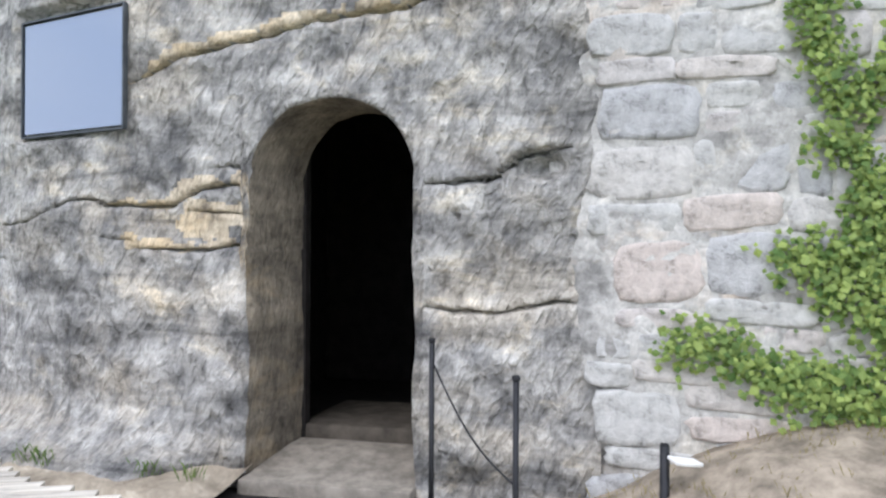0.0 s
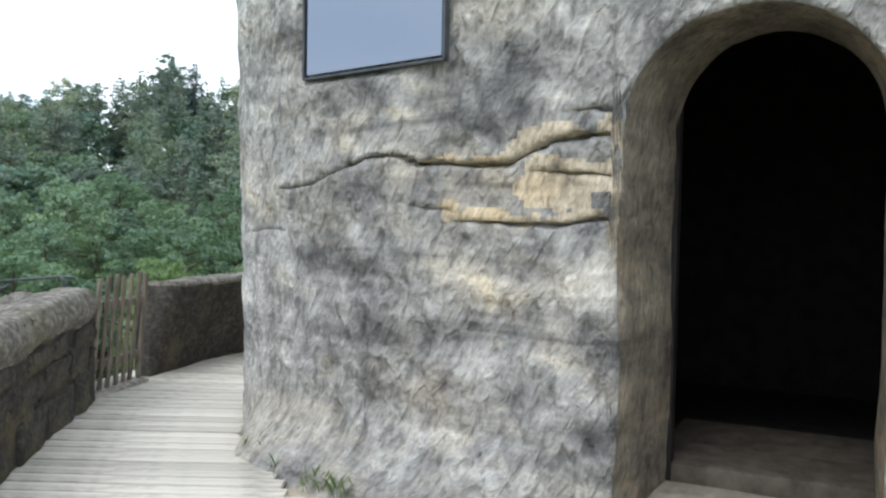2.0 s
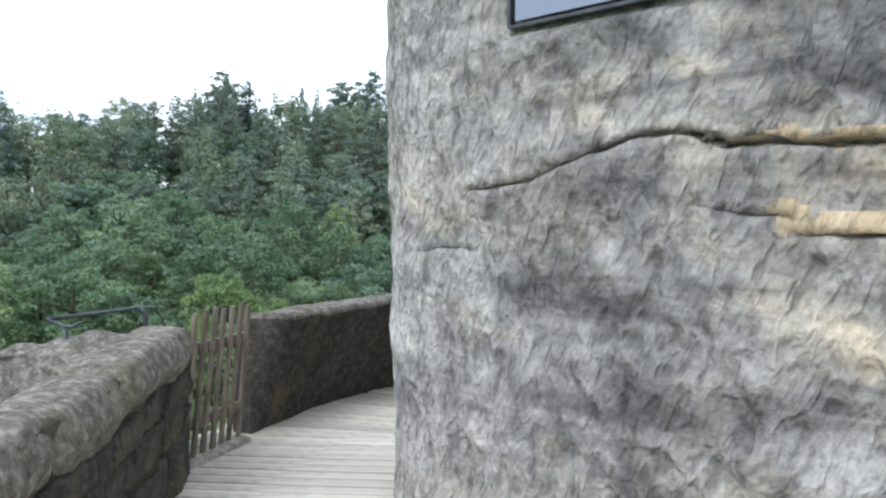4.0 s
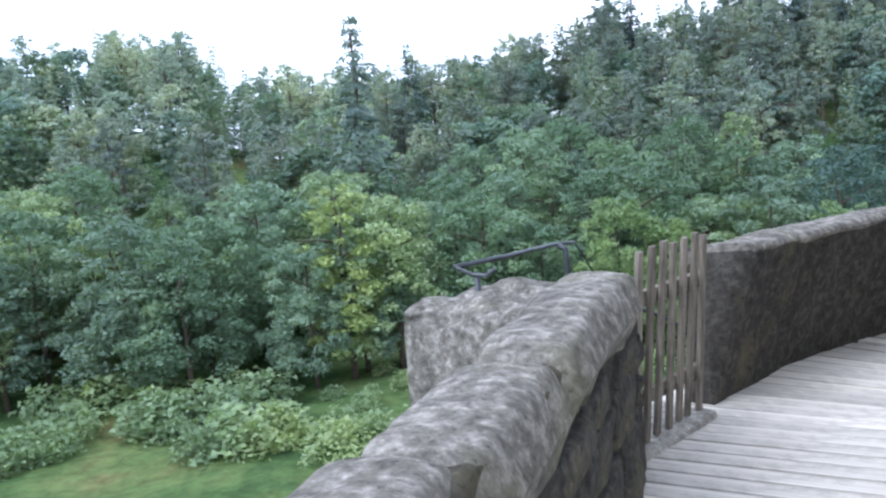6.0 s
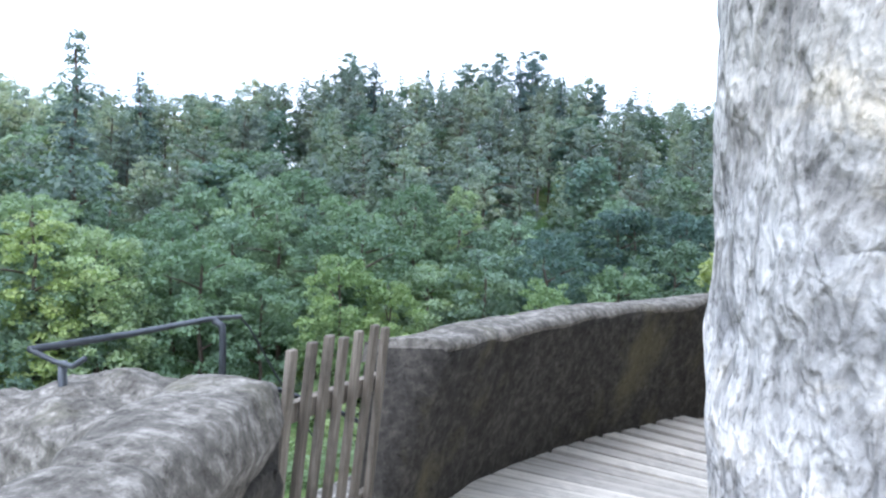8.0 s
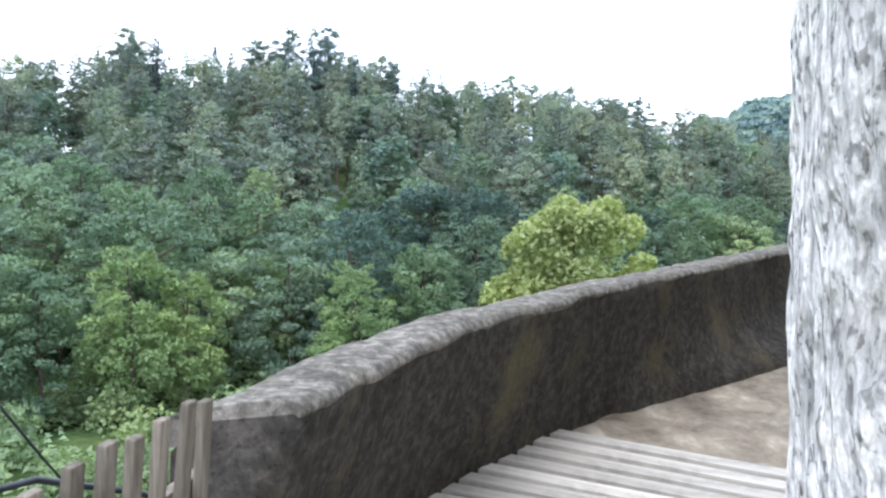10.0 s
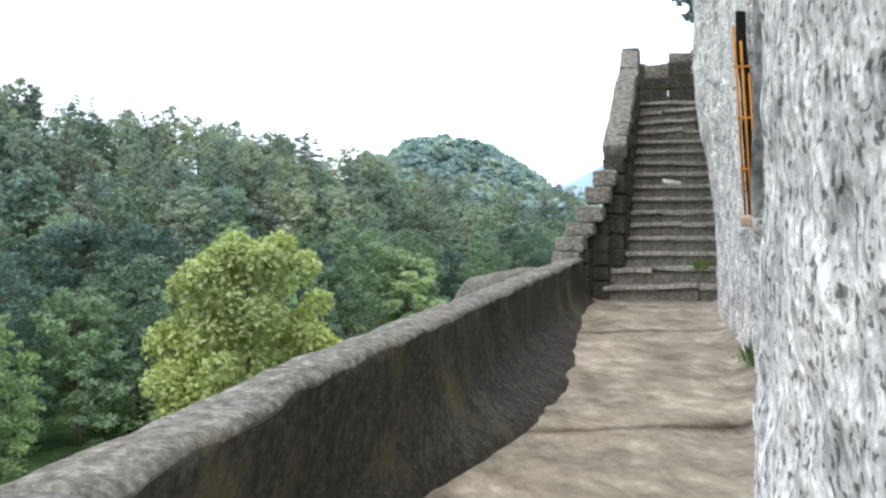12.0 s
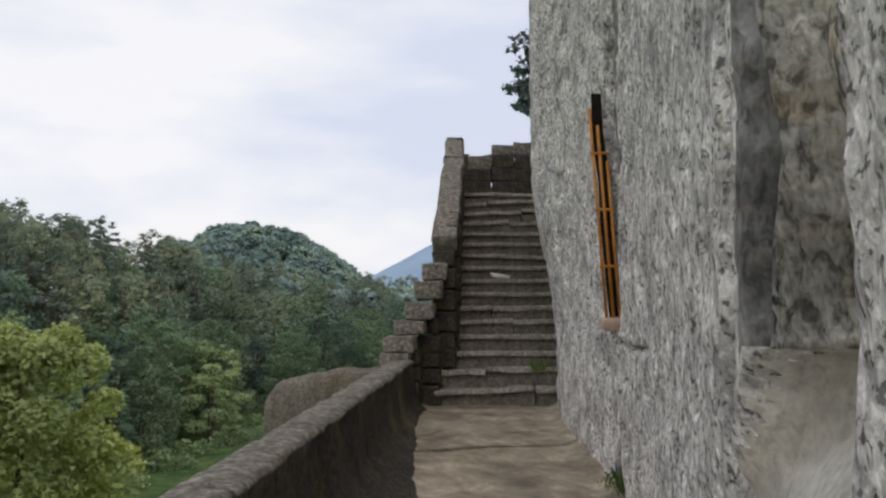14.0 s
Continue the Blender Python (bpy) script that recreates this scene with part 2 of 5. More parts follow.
def block_material():
    m, nt, b = mat("masonry_block", 0.93, 0, 0.12)
    v = coords(nt)
    g = noise_fac(nt, v, 7, 7, 0.7, 0.3)
    tone = ramp(nt, obj_random(nt), [(0.0, (0.44, 0.428, 0.4)), (0.35, (0.5, 0.485, 0.445)), (0.6, (0.53, 0.455, 0.395)), (0.8, (0.46, 0.45, 0.43)), (1.0, (0.38, 0.375, 0.362))])
    col = mix(nt, 1.0, tone, ramp(nt, g, [(0.34, grey(0.42)), (0.46, grey(0.9)), (0.64, grey(1.15))]), "MULTIPLY")
    nt.links.new(col, b.inputs["Base Color"])
    n1 = bump(nt, b, g, 0.9, 0.03)
    bump(nt, b, noise_fac(nt, v, 50, 4), 0.4, 0.005, n1)
    return m


BLOCK = block_material()


def glass_material():
    m, nt, b = mat("window_glass", 0.06, 0.0, 1.0)
    # blue of the reflected sky is painted into the base colour
    b.inputs["Base Color"].default_value = (0.15, 0.19, 0.27, 1)
    b.inputs["IOR"].default_value = 1.6
    bump(nt, b, noise_fac(nt, coords(nt), 2.0, 2), 0.04, 0.02)
    return m


GLASS = glass_material()


def leaf_material(name, c0, c1, per_object=0.45, spread=0.5):
    """Leaves: each clump and each tree has its own shade of green."""
    m, nt, b = mat(name, 0.6, 0, 0.25)
    mid = [(a + b) / 2 for a, b in zip(c0, c1)]
    lo, hi = (tuple(m + (e - m) * spread for m, e in zip(mid, c)) for c in (c0, c1))
    col = ramp(nt, island_random(nt), [(0.0, lo), (1.0, hi)])
    tone = ramp(nt, obj_random(nt), [(0.0, (0.66, 0.7, 0.74)), (0.5, (0.95, 1, 1)), (1.0, (1.4, 1.28, 0.92))])
    col = mix(nt, per_object * 2, col, mix(nt, 1.0, col, tone, "MULTIPLY"))
    stand = ramp(nt, noise_fac(nt, coords(nt), 0.11, 3, 0.6), [(0.34, (0.68, 0.74, 0.78)), (0.5, (0.95, 1.0, 1.0)), (0.66, (1.3, 1.22, 1.02))])
    col = mix(nt, 1.0, col, stand, "MULTIPLY")
    nt.links.new(col, b.inputs["Base Color"])
    tr = nt.nodes.new("ShaderNodeBsdfTranslucent")
    nt.links.new(mix(nt, 1.0, col, (1.1, 1.2, 0.6), "MULTIPLY"), tr.inputs["Color"])
    ms = nt.nodes.new("ShaderNodeMixShader")
    ms.inputs[0].default_value = 0.32
    nt.links.new(b.outputs["BSDF"], ms.inputs[1])
    nt.links.new(tr.outputs["BSDF"], ms.inputs[2])
    nt.links.new(ms.outputs["Shader"], nt.nodes["Material Output"].inputs["Surface"])
    return m


# woods' leaves are lightened, far ones bluer too: haze put into the colour
LEAF = leaf_material("broad_leaves", (0.15, 0.212, 0.14), (0.295, 0.375, 0.235))
LEAF_LIGHT = leaf_material("pale_leaves", (0.21, 0.28, 0.2), (0.38, 0.455, 0.32))
LEAF_YELLOW = leaf_material("yellow_green_leaves", (0.3, 0.33, 0.095), (0.62, 0.61, 0.28))
LEAF_GOLD = leaf_material("gold_green_leaves", (0.25, 0.31, 0.12), (0.48, 0.52, 0.25))
LEAF_RUST = leaf_material("turning_leaves", (0.145, 0.225, 0.12), (0.32, 0.385, 0.2))
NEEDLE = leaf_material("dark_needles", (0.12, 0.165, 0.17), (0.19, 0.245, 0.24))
NEEDLE_HAZE = leaf_material("hazed_far_needles", (0.22, 0.275, 0.31), (0.29, 0.355, 0.4))
NEEDLE_BROWN = leaf_material("brownish_needles", (0.15, 0.175, 0.16), (0.24, 0.265, 0.235))
LEAF_DEEP = leaf_material("deep_green_leaves", (0.085, 0.13, 0.115), (0.15, 0.21, 0.18))
NEEDLE_MID_HAZE = leaf_material("hazed_slope_needles", (0.165, 0.21, 0.225), (0.26, 0.31, 0.32))
LEAF_HAZE = leaf_material("hazed_far_leaves", (0.14, 0.2, 0.175), (0.25, 0.325, 0.275))
HILL_HAZE = leaf_material("hazed_hill_leaves", (0.29, 0.37, 0.395), (0.34, 0.43, 0.455), 0.1)
IVY = leaf_material("ivy_leaves", (0.09, 0.16, 0.04), (0.4, 0.46, 0.13), 0.0, 1.0)
GRASS = leaf_material("grass_blades", (0.07, 0.13, 0.03), (0.2, 0.26, 0.07), 0.0, 1.0)
BARK = simple_material("grey_brown_bark", (0.12, 0.095, 0.075), 0.95, 0, 0.35, 5.0, 0.1)


def ground_material():
    m, nt, b = mat("valley_meadow", 0.97, 0, 0.1)
    v = coords(nt)
    f = noise_fac(nt, v, 0.07, 8, 0.65)
    g = noise_fac(nt, v, 1.1, 6, 0.7)
    col = ramp(nt, f, [(0.36, (0.025, 0.05, 0.02)), (0.47, (0.07, 0.12, 0.04)), (0.58, (0.12, 0.16, 0.055)), (0.68, (0.17, 0.155, 0.065))])
    col = mix(nt, 1.0, col, ramp(nt, g, [(0.3, grey(0.55)), (0.65, grey(1.2))]), "MULTIPLY")
    nt.links.new(col, b.inputs["Base Color"])
    bump(nt, b, g, 0.8, 0.3)
    return m


MEADOW = ground_material()
HAZE = simple_material("hazed_mountain", (0.28, 0.38, 0.5), 1.0, 0, 0.08, 0.004, 0.0)
WOODFLOOR = simple_material("shaded_wood_floor", (0.04, 0.05, 0.025), 1.0, 0, 0.3, 0.2, 0.0)


# ---- building helpers ----
def nz(x, y, z, scale, octaves=3):
    """Fractal noise about 0, roughly -1 to 1, with features of about 1/scale metres."""
    return noise.fractal(Vector((x * scale, y * scale, z * scale)), 1.0, 2.0, octaves)


def mesh_of(name, verts, faces, material, smooth=True):
    me = bpy.data.meshes.new(name)
    me.from_pydata([tuple(map(float, v)) for v in verts], [], faces)
    me.materials.append(material)
    if smooth:
        me.polygons.foreach_set("use_smooth", [True] * len(me.polygons))
    me.update()
    return me


def bm_mesh(name, bm, material, smooth=False):
    me = bpy.data.meshes.new(name)
    bmesh.ops.recalc_face_normals(bm, faces=bm.faces)
    bm.to_mesh(me)
    bm.free()
    me.materials.append(material)
    if smooth:
        me.polygons.foreach_set("use_smooth", [True] * len(me.polygons))
    return me


def part(name, data, parent, label=""):
    ob = new(name, data)
    ob.parent = parent
    return tagged(ob, label)


def thing(name, at=(0, 0, 0), rz=0.0):
    ob = new(name)
    ob.matrix_basis = pose(*at, 0, 0, rz)
    ob.empty_display_size = 0.1
    return ob


def box_bm(size, bevel=0.0, rough=0.0, seed=0.0, cuts=0, centre=(0, 0, 0), m=None):
    bm = bmesh.new()
    bmesh.ops.create_cube(bm, size=1.0)
    bmesh.ops.scale(bm, vec=size, verts=bm.verts)
    if bevel:
        bmesh.ops.bevel(bm, geom=bm.edges[:], offset=bevel, segments=2, profile=0.6, affect="EDGES")
    if cuts:
        bmesh.ops.subdivide_edges(bm, edges=bm.edges[:], cuts=cuts, use_grid_fill=True)
    for v in bm.verts:
        if rough:
            c = v.co
            v.co += Vector((nz(c.x + seed, c.y, c.z, 4), nz(c.x, c.y + seed, c.z, 4), nz(c.x, c.y, c.z + seed, 4))) * rough
    bmesh.ops.translate(bm, vec=centre, verts=bm.verts)
    if m is not None:
        bm.transform(m)
    return bm


def tube(points, radius, sides=8):
    """A round bar along a list of points."""
    verts, faces = [], []
    pts = [Vector(p) for p in points]
    for i, p in enumerate(pts):
        d = (pts[min(i + 1, len(pts) - 1)] - pts[max(i - 1, 0)]).normalized()
        side = d.cross(Vector((0.31, 0.17, 0.93)) if abs(d.z) < 0.9 else Vector((1, 0.1, 0))).normalized()
        up = side.cross(d)
        r = radius[i] if isinstance(radius, (list, tuple)) else radius
        for k in range(sides):
            a = 2 * math.pi * k / sides
            verts.append(p + (side * math.cos(a) + up * math.sin(a)) * r)
    for i in range(len(pts) - 1):
        for k in range(sides):
            a, b = i * sides + k, i * sides + (k + 1) % sides
            faces.append((a, b, b + sides, a + sides))
    faces.append(tuple(range(sides))[::-1])
    faces.append(tuple(range(len(verts) - sides, len(verts))))
    return verts, faces


def spline(points, step):
    """Catmull-Rom through plan points, resampled to even steps."""
    p = [np.array(q, float) for q in points]
    p = [2 * p[0] - p[1]] + p + [2 * p[-1] - p[-2]]
    out = []
    for i in range(1, len(p) - 2):
        for t in np.linspace(0, 1, 40, endpoint=False):
            a, b, c, d = p[i - 1], p[i], p[i + 1], p[i + 2]
            out.append(0.5 * (2 * b + (c - a) * t + (2 * a - 5 * b + 4 * c - d) * t**2 + (3 * b - a - 3 * c + d) * t**3))
    out.append(p[-2])
    out = np.array(out)
    run = np.r_[0, np.cumsum(np.linalg.norm(np.diff(out, axis=0), axis=1))]
    s = np.linspace(0, run[-1], max(2, int(run[-1] / step) + 1))
    return np.stack([np.interp(s, run, out[:, k]) for k in range(out.shape[1])], 1), s


def normals_left(c):
    d = np.gradient(c[:, :2], axis=0)
    d /= np.linalg.norm(d, axis=1)[:, None]
    return np.stack([-d[:, 1], d[:, 0]], 1)


def loft(name, line, profile, material, amp=0.03, scale=2.5, ends=True, fine=0.0, zoff=None, foot=None, fillet=None, skew=0.0, blunt=0.0):
    """Sweeps a profile of (offset to the left, height) along a plan line, with weathered unevenness."""
    n = normals_left(line)
    verts, faces, k = [], [], len(profile)
    run = np.r_[0, np.cumsum(np.linalg.norm(np.diff(line[:, :2], axis=0), axis=1))]
    for i, (x, y) in enumerate(line[:, :2]):
        for j, (o, z) in enumerate(profile):
            z2 = z + (zoff[i] if zoff is not None else 0)
            w = 0.0 if z < -0.2 else 1.0
            if foot is not None and o < 0.1:
                o = o + foot[i] * max(0.0, 0.85 - max(z, 0.0)) / 0.85
            if fillet is not None and o < 0.1 and z < 0.42:
                o = o - fillet[i] * (min(0.42, 0.42 - max(z, -0.1)) / 0.42) ** 2
            if blunt:
                # ends of a stone are rounded off
                q = max(0.0, 1 - min(run[i], run[-1] - run[i]) / blunt) ** 2
                o, z2 = o + (0.15 - o) * 0.16 * q, z2 - 0.035 * q * (1 if z > 0.84 else 0.2)
            px, py = x + n[i][0] * o, y + n[i][1] * o
            if skew:
                # the end is cut slantwise: the walk side begins further on
                back = skew * max(0.0, 1 - run[i] / 0.5) * max(0.0, 1 - o / 0.3) * float(smooth01((z + 0.2) / 0.9))
                px, py = px + n[i][1] * back, py - n[i][0] * back
            d = amp * nz(px, py, z2, scale) * w + (fine * nz(px, py, z2, 6, 2) * w if fine else 0)
            e = amp * nz(px + 9, py, z2 + 5, scale) * w
            sgn = 1 if o > (profile[0][0] + profile[-1][0]) / 2 else -1
            verts.append((px + n[i][0] * d * sgn, py + n[i][1] * d * sgn, z2 + e))
    for i in range(len(line) - 1):
        for j in range(k - 1):
            a = i * k + j
            faces.append((a, a + 1, a + k + 1, a + k))
    if ends:
        faces.append(tuple(range(k))[::-1])
        faces.append(tuple(range((len(line) - 1) * k, len(line) * k)))
    return mesh_of(name, verts, faces, material)


def smooth01(x):
    x = np.clip(x, 0, 1)
    return x * x * (3 - 2 * x)


# ---- the rock tower ----
FOOT = [(9.75, 3.49), (8.6, 4.02), (7.6, 4.48), (6.75, 4.87), (6.3, 5.12), (5.86, 5.5), (5.5, 5.93), (5.19, 6.4), (5.12, 6.93), (5.295, 7.585),
        (5.585, 8.1), (5.92, 8.63), (6.32, 9.225), (7.0, 10.035), (7.95, 11.0), (8.9, 11.95), (9.75, 12.85), (10.6, 13.9), (11.4, 15.0), (12.35, 16.3),
        (13.45, 17.5), (14.8, 18.8), (16.2, 20.1), (18.0, 21.8)]
foot, foot_s = spline(FOOT, 0.033)
foot_n = normals_left(foot)


def s_at(x, y):
    return float(foot_s[np.argmin((foot[:, 0] - x) ** 2 + (foot[:, 1] - y) ** 2)])


DOOR_DIR = np.array([0.909, -0.417])
S_JAMB = s_at(7.6, 4.48)


def s_u(u):
    return S_JAMB - u


z_rows = np.r_[np.arange(-0.35, 1.1, 0.036), np.arange(1.1, 2.3, 0.021), np.arange(2.3, 4.6, 0.036), np.arange(4.65, 9.6, 0.14)]
S, Z = np.meshgrid(foot_s, z_rows, indexing="ij")


def seg_dist(points):
    """Distance in the unrolled face to a line of (s, z) points."""
    best = np.full(S.shape, 9.0)
    for (s0, z0), (s1, z1) in zip(points[:-1], points[1:]):
        ds, dz = s1 - s0, z1 - z0
        t = np.clip(((S - s0) * ds + (Z - z0) * dz) / (ds * ds + dz * dz + 1e-9), 0, 1)
        best = np.minimum(best, np.hypot(S - s0 - t * ds, Z - z0 - t * dz))
    return best


def crack_line(points, wander=0.02, seed=0):
    out, r = [], random.Random(seed)
    for (s0, z0), (s1, z1) in zip(points[:-1], points[1:]):
        for t in np.linspace(0, 1, 7)[:-1]:
            out.append((s0 + (s1 - s0) * t, z0 + (z1 - z0) * t + r.uniform(-wander, wander)))
    return out + [points[-1]]


DISP = np.zeros(S.shape)
# bedding cracks on the door side, given as (distance along the face from the jamb, height)
CRACKS = [
    ([(0.02, 2.02), (-0.12, 2.02), (-0.35, 2.0), (-0.47, 1.96), (-0.65, 1.87), (-0.81, 1.87), (-1.01, 1.88), (-1.19, 1.88), (-1.33, 1.93), (-1.51, 1.93), (-1.75, 1.87), (-2.05, 1.77), (-2.5, 1.74)], 0.034, 0.1),
    ([(-0.03, 1.81), (-0.34, 1.83), (-0.56, 1.84)], 0.022, 0.05),
    ([(0.02, 1.59), (-0.19, 1.59), (-0.34, 1.56), (-0.64, 1.56), (-0.97, 1.57)], 0.032, 0.1),
    ([(-0.97, 1.62), (-1.36, 1.67)], 0.02, 0.02),
    ([(0.0, 2.11), (-0.18, 2.15), (-0.35, 2.13)], 0.03, 0.06),
    ([(1.15, 1.99), (1.4, 2.0), (1.7, 2.02), (1.88, 2.17), (2.2, 2.22)], 0.04, 0.1),
    ([(1.15, 1.2), (1.41, 1.17), (1.71, 1.16), (2.07, 1.24), (2.25, 1.24)], 0.032, 0.08),
    ([(-1.0, 2.75), (-0.54, 2.93), (-0.06, 3.02), (0.45, 3.13), (1.09, 3.18), (1.8, 3.35)], 0.04, 0.09),
    ([(-2.35, 1.48), (-2.6, 1.49), (-3.0, 1.44)], 0.02, 0.03),
]
FRESH = np.zeros(S.shape)
DZ = np.zeros(S.shape)
for k, (pts, width, depth) in enumerate(CRACKS):
    line = crack_line([(s_u(u), z) for u, z in pts], 0.006, len(pts))
    dist = seg_dist(line)
    thin = 0.42 + 0.58 * smooth01((s_u(-1.9) - S) / 0.7)
    # grid rows are drawn to the crack: its floor, its upper and its lower edge
    runs = sorted(line)
    for i in np.nonzero((foot_s >= runs[0][0]) & (foot_s <= runs[-1][0]))[0]:
        zi = float(np.interp(foot_s[i], [q[0] for q in runs], [q[1] for q in runs]))
        j = int(np.argmin(np.abs(z_rows - zi)))
        taper = float(thin[i, j] * smooth01(min(foot_s[i] - runs[0][0] + 0.12, runs[-1][0] - foot_s[i]) / 0.3))
        half = max(0.005, width * 0.55 * taper * (1 + 0.5 * math.sin(foot_s[i] * 9.0 + k) * math.sin(foot_s[i] * 23.0)))
        for dj, dz in ((0, 0.3 * half), (1, half), (-1, -half)):
            DZ[i, j + dj] = zi + dz - z_rows[j + dj]
        DISP[i, j] -= depth * 1.3 * taper
    zc = np.interp(S, [q[0] for q in sorted(line)], [q[1] for q in sorted(line)])
    lip = smooth01(1 - np.abs(dist - width * 1.3) / (width * 2.2)) * (Z > zc)
    DISP += 0.012 * lip * smooth01((s_u(-1.3) - S) / 0.4)
    if k in (0, 2, 3, 7):
        FRESH = np.maximum(FRESH, smooth01(1 - dist / 0.16) * (Z > zc - 0.015) * smooth01((s_u(-1.35) - S) / 0.5))
# the eroded band between the two cracks by the door is cut back unevenly
band = smooth01((Z - 1.56) / 0.06) * smooth01((1.95 - Z) / 0.1) * smooth01((S - s_u(0.02)) / 0.05) * smooth01((s_u(-0.8) - S) / 0.3)
DISP -= 0.03 * band
FRESH = np.maximum(FRESH, 0.75 * band)
# cavity at the end of the crack beside the masonry
DISP -= 0.16 * smooth01(1 - np.hypot((S - s_u(2.0)) / 0.26, (Z - 2.1) / 0.13))
# small cracks on the far side
for pts, width, depth in (
    ([(s_at(9.75, 12.85) - 0.7, 1.36), (s_at(9.75, 12.85) - 0.25, 1.42), (s_at(9.75, 12.85) + 0.15, 1.37), (s_at(9.75, 12.85) + 0.9, 1.4)], 0.035, 0.11),
    ([(s_at(6.98, 10.02), 0.92), (s_at(7.95, 11.0), 0.75), (s_at(8.9, 11.95), 1.1)], 0.03, 0.03),
):
    DISP -= depth * smooth01(1 - seg_dist(crack_line(pts, 0.03, 3)) / width)
# upright grooves
S_SLIT = s_at(10.62, 13.92)
for s0, w, depth, za, zb in ((S_SLIT - 0.42, 0.11, 0.34, -1, 9), (S_SLIT + 0.3, 0.3, 0.05, 0.9, 9), (s_at(7.5, 10.55), 0.12, 0.12, 0.9, 9), (s_at(13.4, 17.45), 0.2, 0.08, -1, 9)):
    DISP -= depth * smooth01(1 - np.abs(S - s0 - 0.05 * np.sin(Z * 2.2)) / w) * smooth01((Z - za) / 0.3) * smooth01((zb - Z) / 0.5)
# the slit window behind the bars
DISP -= 0.45 * smooth01((0.12 - np.abs(S - S_SLIT)) / 0.035) * smooth01((Z - 1.56) / 0.05) * smooth01((4.05 - Z) / 0.12)
DISP -= 0.2 * smooth01((S - S_SLIT + 0.5) / 0.04) * smooth01((S_SLIT + 0.14 - S) / 0.5) * smooth01((Z - 0.3) / 1.2)
# the rock leans out over the stair
DISP += 0.3 * smooth01((Z - 1.2) / 2.4) * smooth01((S - s_at(11.6, 15.3)) / 1.6)
# the carved niche: an upright groove, a hollow that deepens downwards, and a wide sandy ledge that falls away in front of it
S_N0, S_N1 = s_at(6.74, 9.74), s_at(7.16, 10.2)
inside = smooth01((S - S_N0) / 0.07) * smooth01((S_N1 - S) / 0.06)
wob = 0.04 * np.sin(Z * 5.3) + 0.02 * np.sin(Z * 13.0 + 1)
DISP -= (0.17 + 0.1 * smooth01((2.5 - Z) / 0.9) + 0.26 * smooth01((2.0 - Z) / 0.35)) * inside * smooth01((Z - 1.5) / 0.05)
DISP -= 0.08 * smooth01(1 - np.hypot((S - s_at(6.85, 9.86)) / 0.12, (Z - 2.17) / 0.05))
DISP -= 0.13 * smooth01(1 - np.abs(S - S_N1 - 0.06 - 0.3 * wob) / 0.09) * smooth01((Z - 1.3) / 0.2)
fall = smooth01((S - S_N0) / 0.08) * smooth01((S_N1 + 0.1 + 1.0 * np.clip(1.55 - Z, 0, 0.8) + wob - S) / 0.2)
DISP -= fall * (0.38 * smooth01((Z - 1.08) / 0.5) + 0.1 * smooth01((Z - 0.5) / 0.6)) * (Z < 1.56)
ledge = (fall > 0.3) & (Z < 1.56) & (Z > 0.6)
# pecked holes
r_ = random.Random(5)
for _ in range(210):
    s0, z0 = r_.uniform(S_N0 - 1.0, S_SLIT + 1.5), r_.uniform(0.2, 4.6)
    DISP -= r_.uniform(0.02, 0.06) * smooth01(1 - np.hypot((S - s0) / r_.uniform(0.03, 0.07), (Z - z0) / r_.uniform(0.05, 0.12)))
DISP -= 0.2 * smooth01(1 - np.hypot((S - s_at(7.1, 10.15)) / 0.07, (Z - 3.1) / 0.09))
DISP -= 0.12 * smooth01(1 - np.hypot((S - s_u(1.45)) / 0.03, (Z - 1.79) / 0.035))
# foot flare on the door side, slight overhang above
DISP += 0.58 * smooth01((0.45 - Z) / 0.85) * smooth01((S - s_u(-0.2)) / 0.6) * smooth01((s_at(5.27, 6.45) - S) / 0.8)
DISP += 0.024 * np.clip(Z - 0.8, -0.5, 4) * smooth01((S - s_at(5.86, 5.5)) / 1.0) * smooth01((s_at(5.4, 7.7) - S) / 0.9)

WIN_A, WIN_B = np.array([6.7, 4.89]), np.array([5.8, 5.66])
WIN_D = (WIN_B - WIN_A) / np.linalg.norm(WIN_B - WIN_A)
WIN_N = np.array([-WIN_D[1], WIN_D[0]])
WIN_A = WIN_A + WIN_N * 0.05
WIN_B = WIN_B + WIN_N * 0.05


def tower_point(s, z, disp):
    x = np.interp(s, foot_s, foot[:, 0])
    y = np.interp(s, foot_s, foot[:, 1])
    nx = np.interp(s, foot_s, foot_n[:, 0])
    ny = np.interp(s, foot_s, foot_n[:, 1])
    front = float(np.clip((s_at(5.5, 5.93) - s) / 1.0, 0, 1))
    tilt = 0.35 * z
    fine = noise.fractal(Vector((x * 11 + tilt * 9, y * 11, z * 5.0)), 0.8, 2.0, 2)
    d = disp + (0.018 + 0.03 * front) * nz(x, y, z, 0.8, 3) + 0.02 * nz(x, y, z, 3.2, 3) + (0.008 + 0.014 * front) * fine
    px, py = x + nx * d, y + ny * d
    if -0.1 < (px - WIN_A[0]) * WIN_D[0] + (py - WIN_A[1]) * WIN_D[1] < np.linalg.norm(WIN_B - WIN_A) + 0.02 and 2.4 < z < 3.4:
        over = (px - WIN_A[0]) * WIN_N[0] + (py - WIN_A[1]) * WIN_N[1] + 0.03
        if over > 0:
            px, py = px - WIN_N[0] * over, py - WIN_N[1] * over
    return (px, py, z)


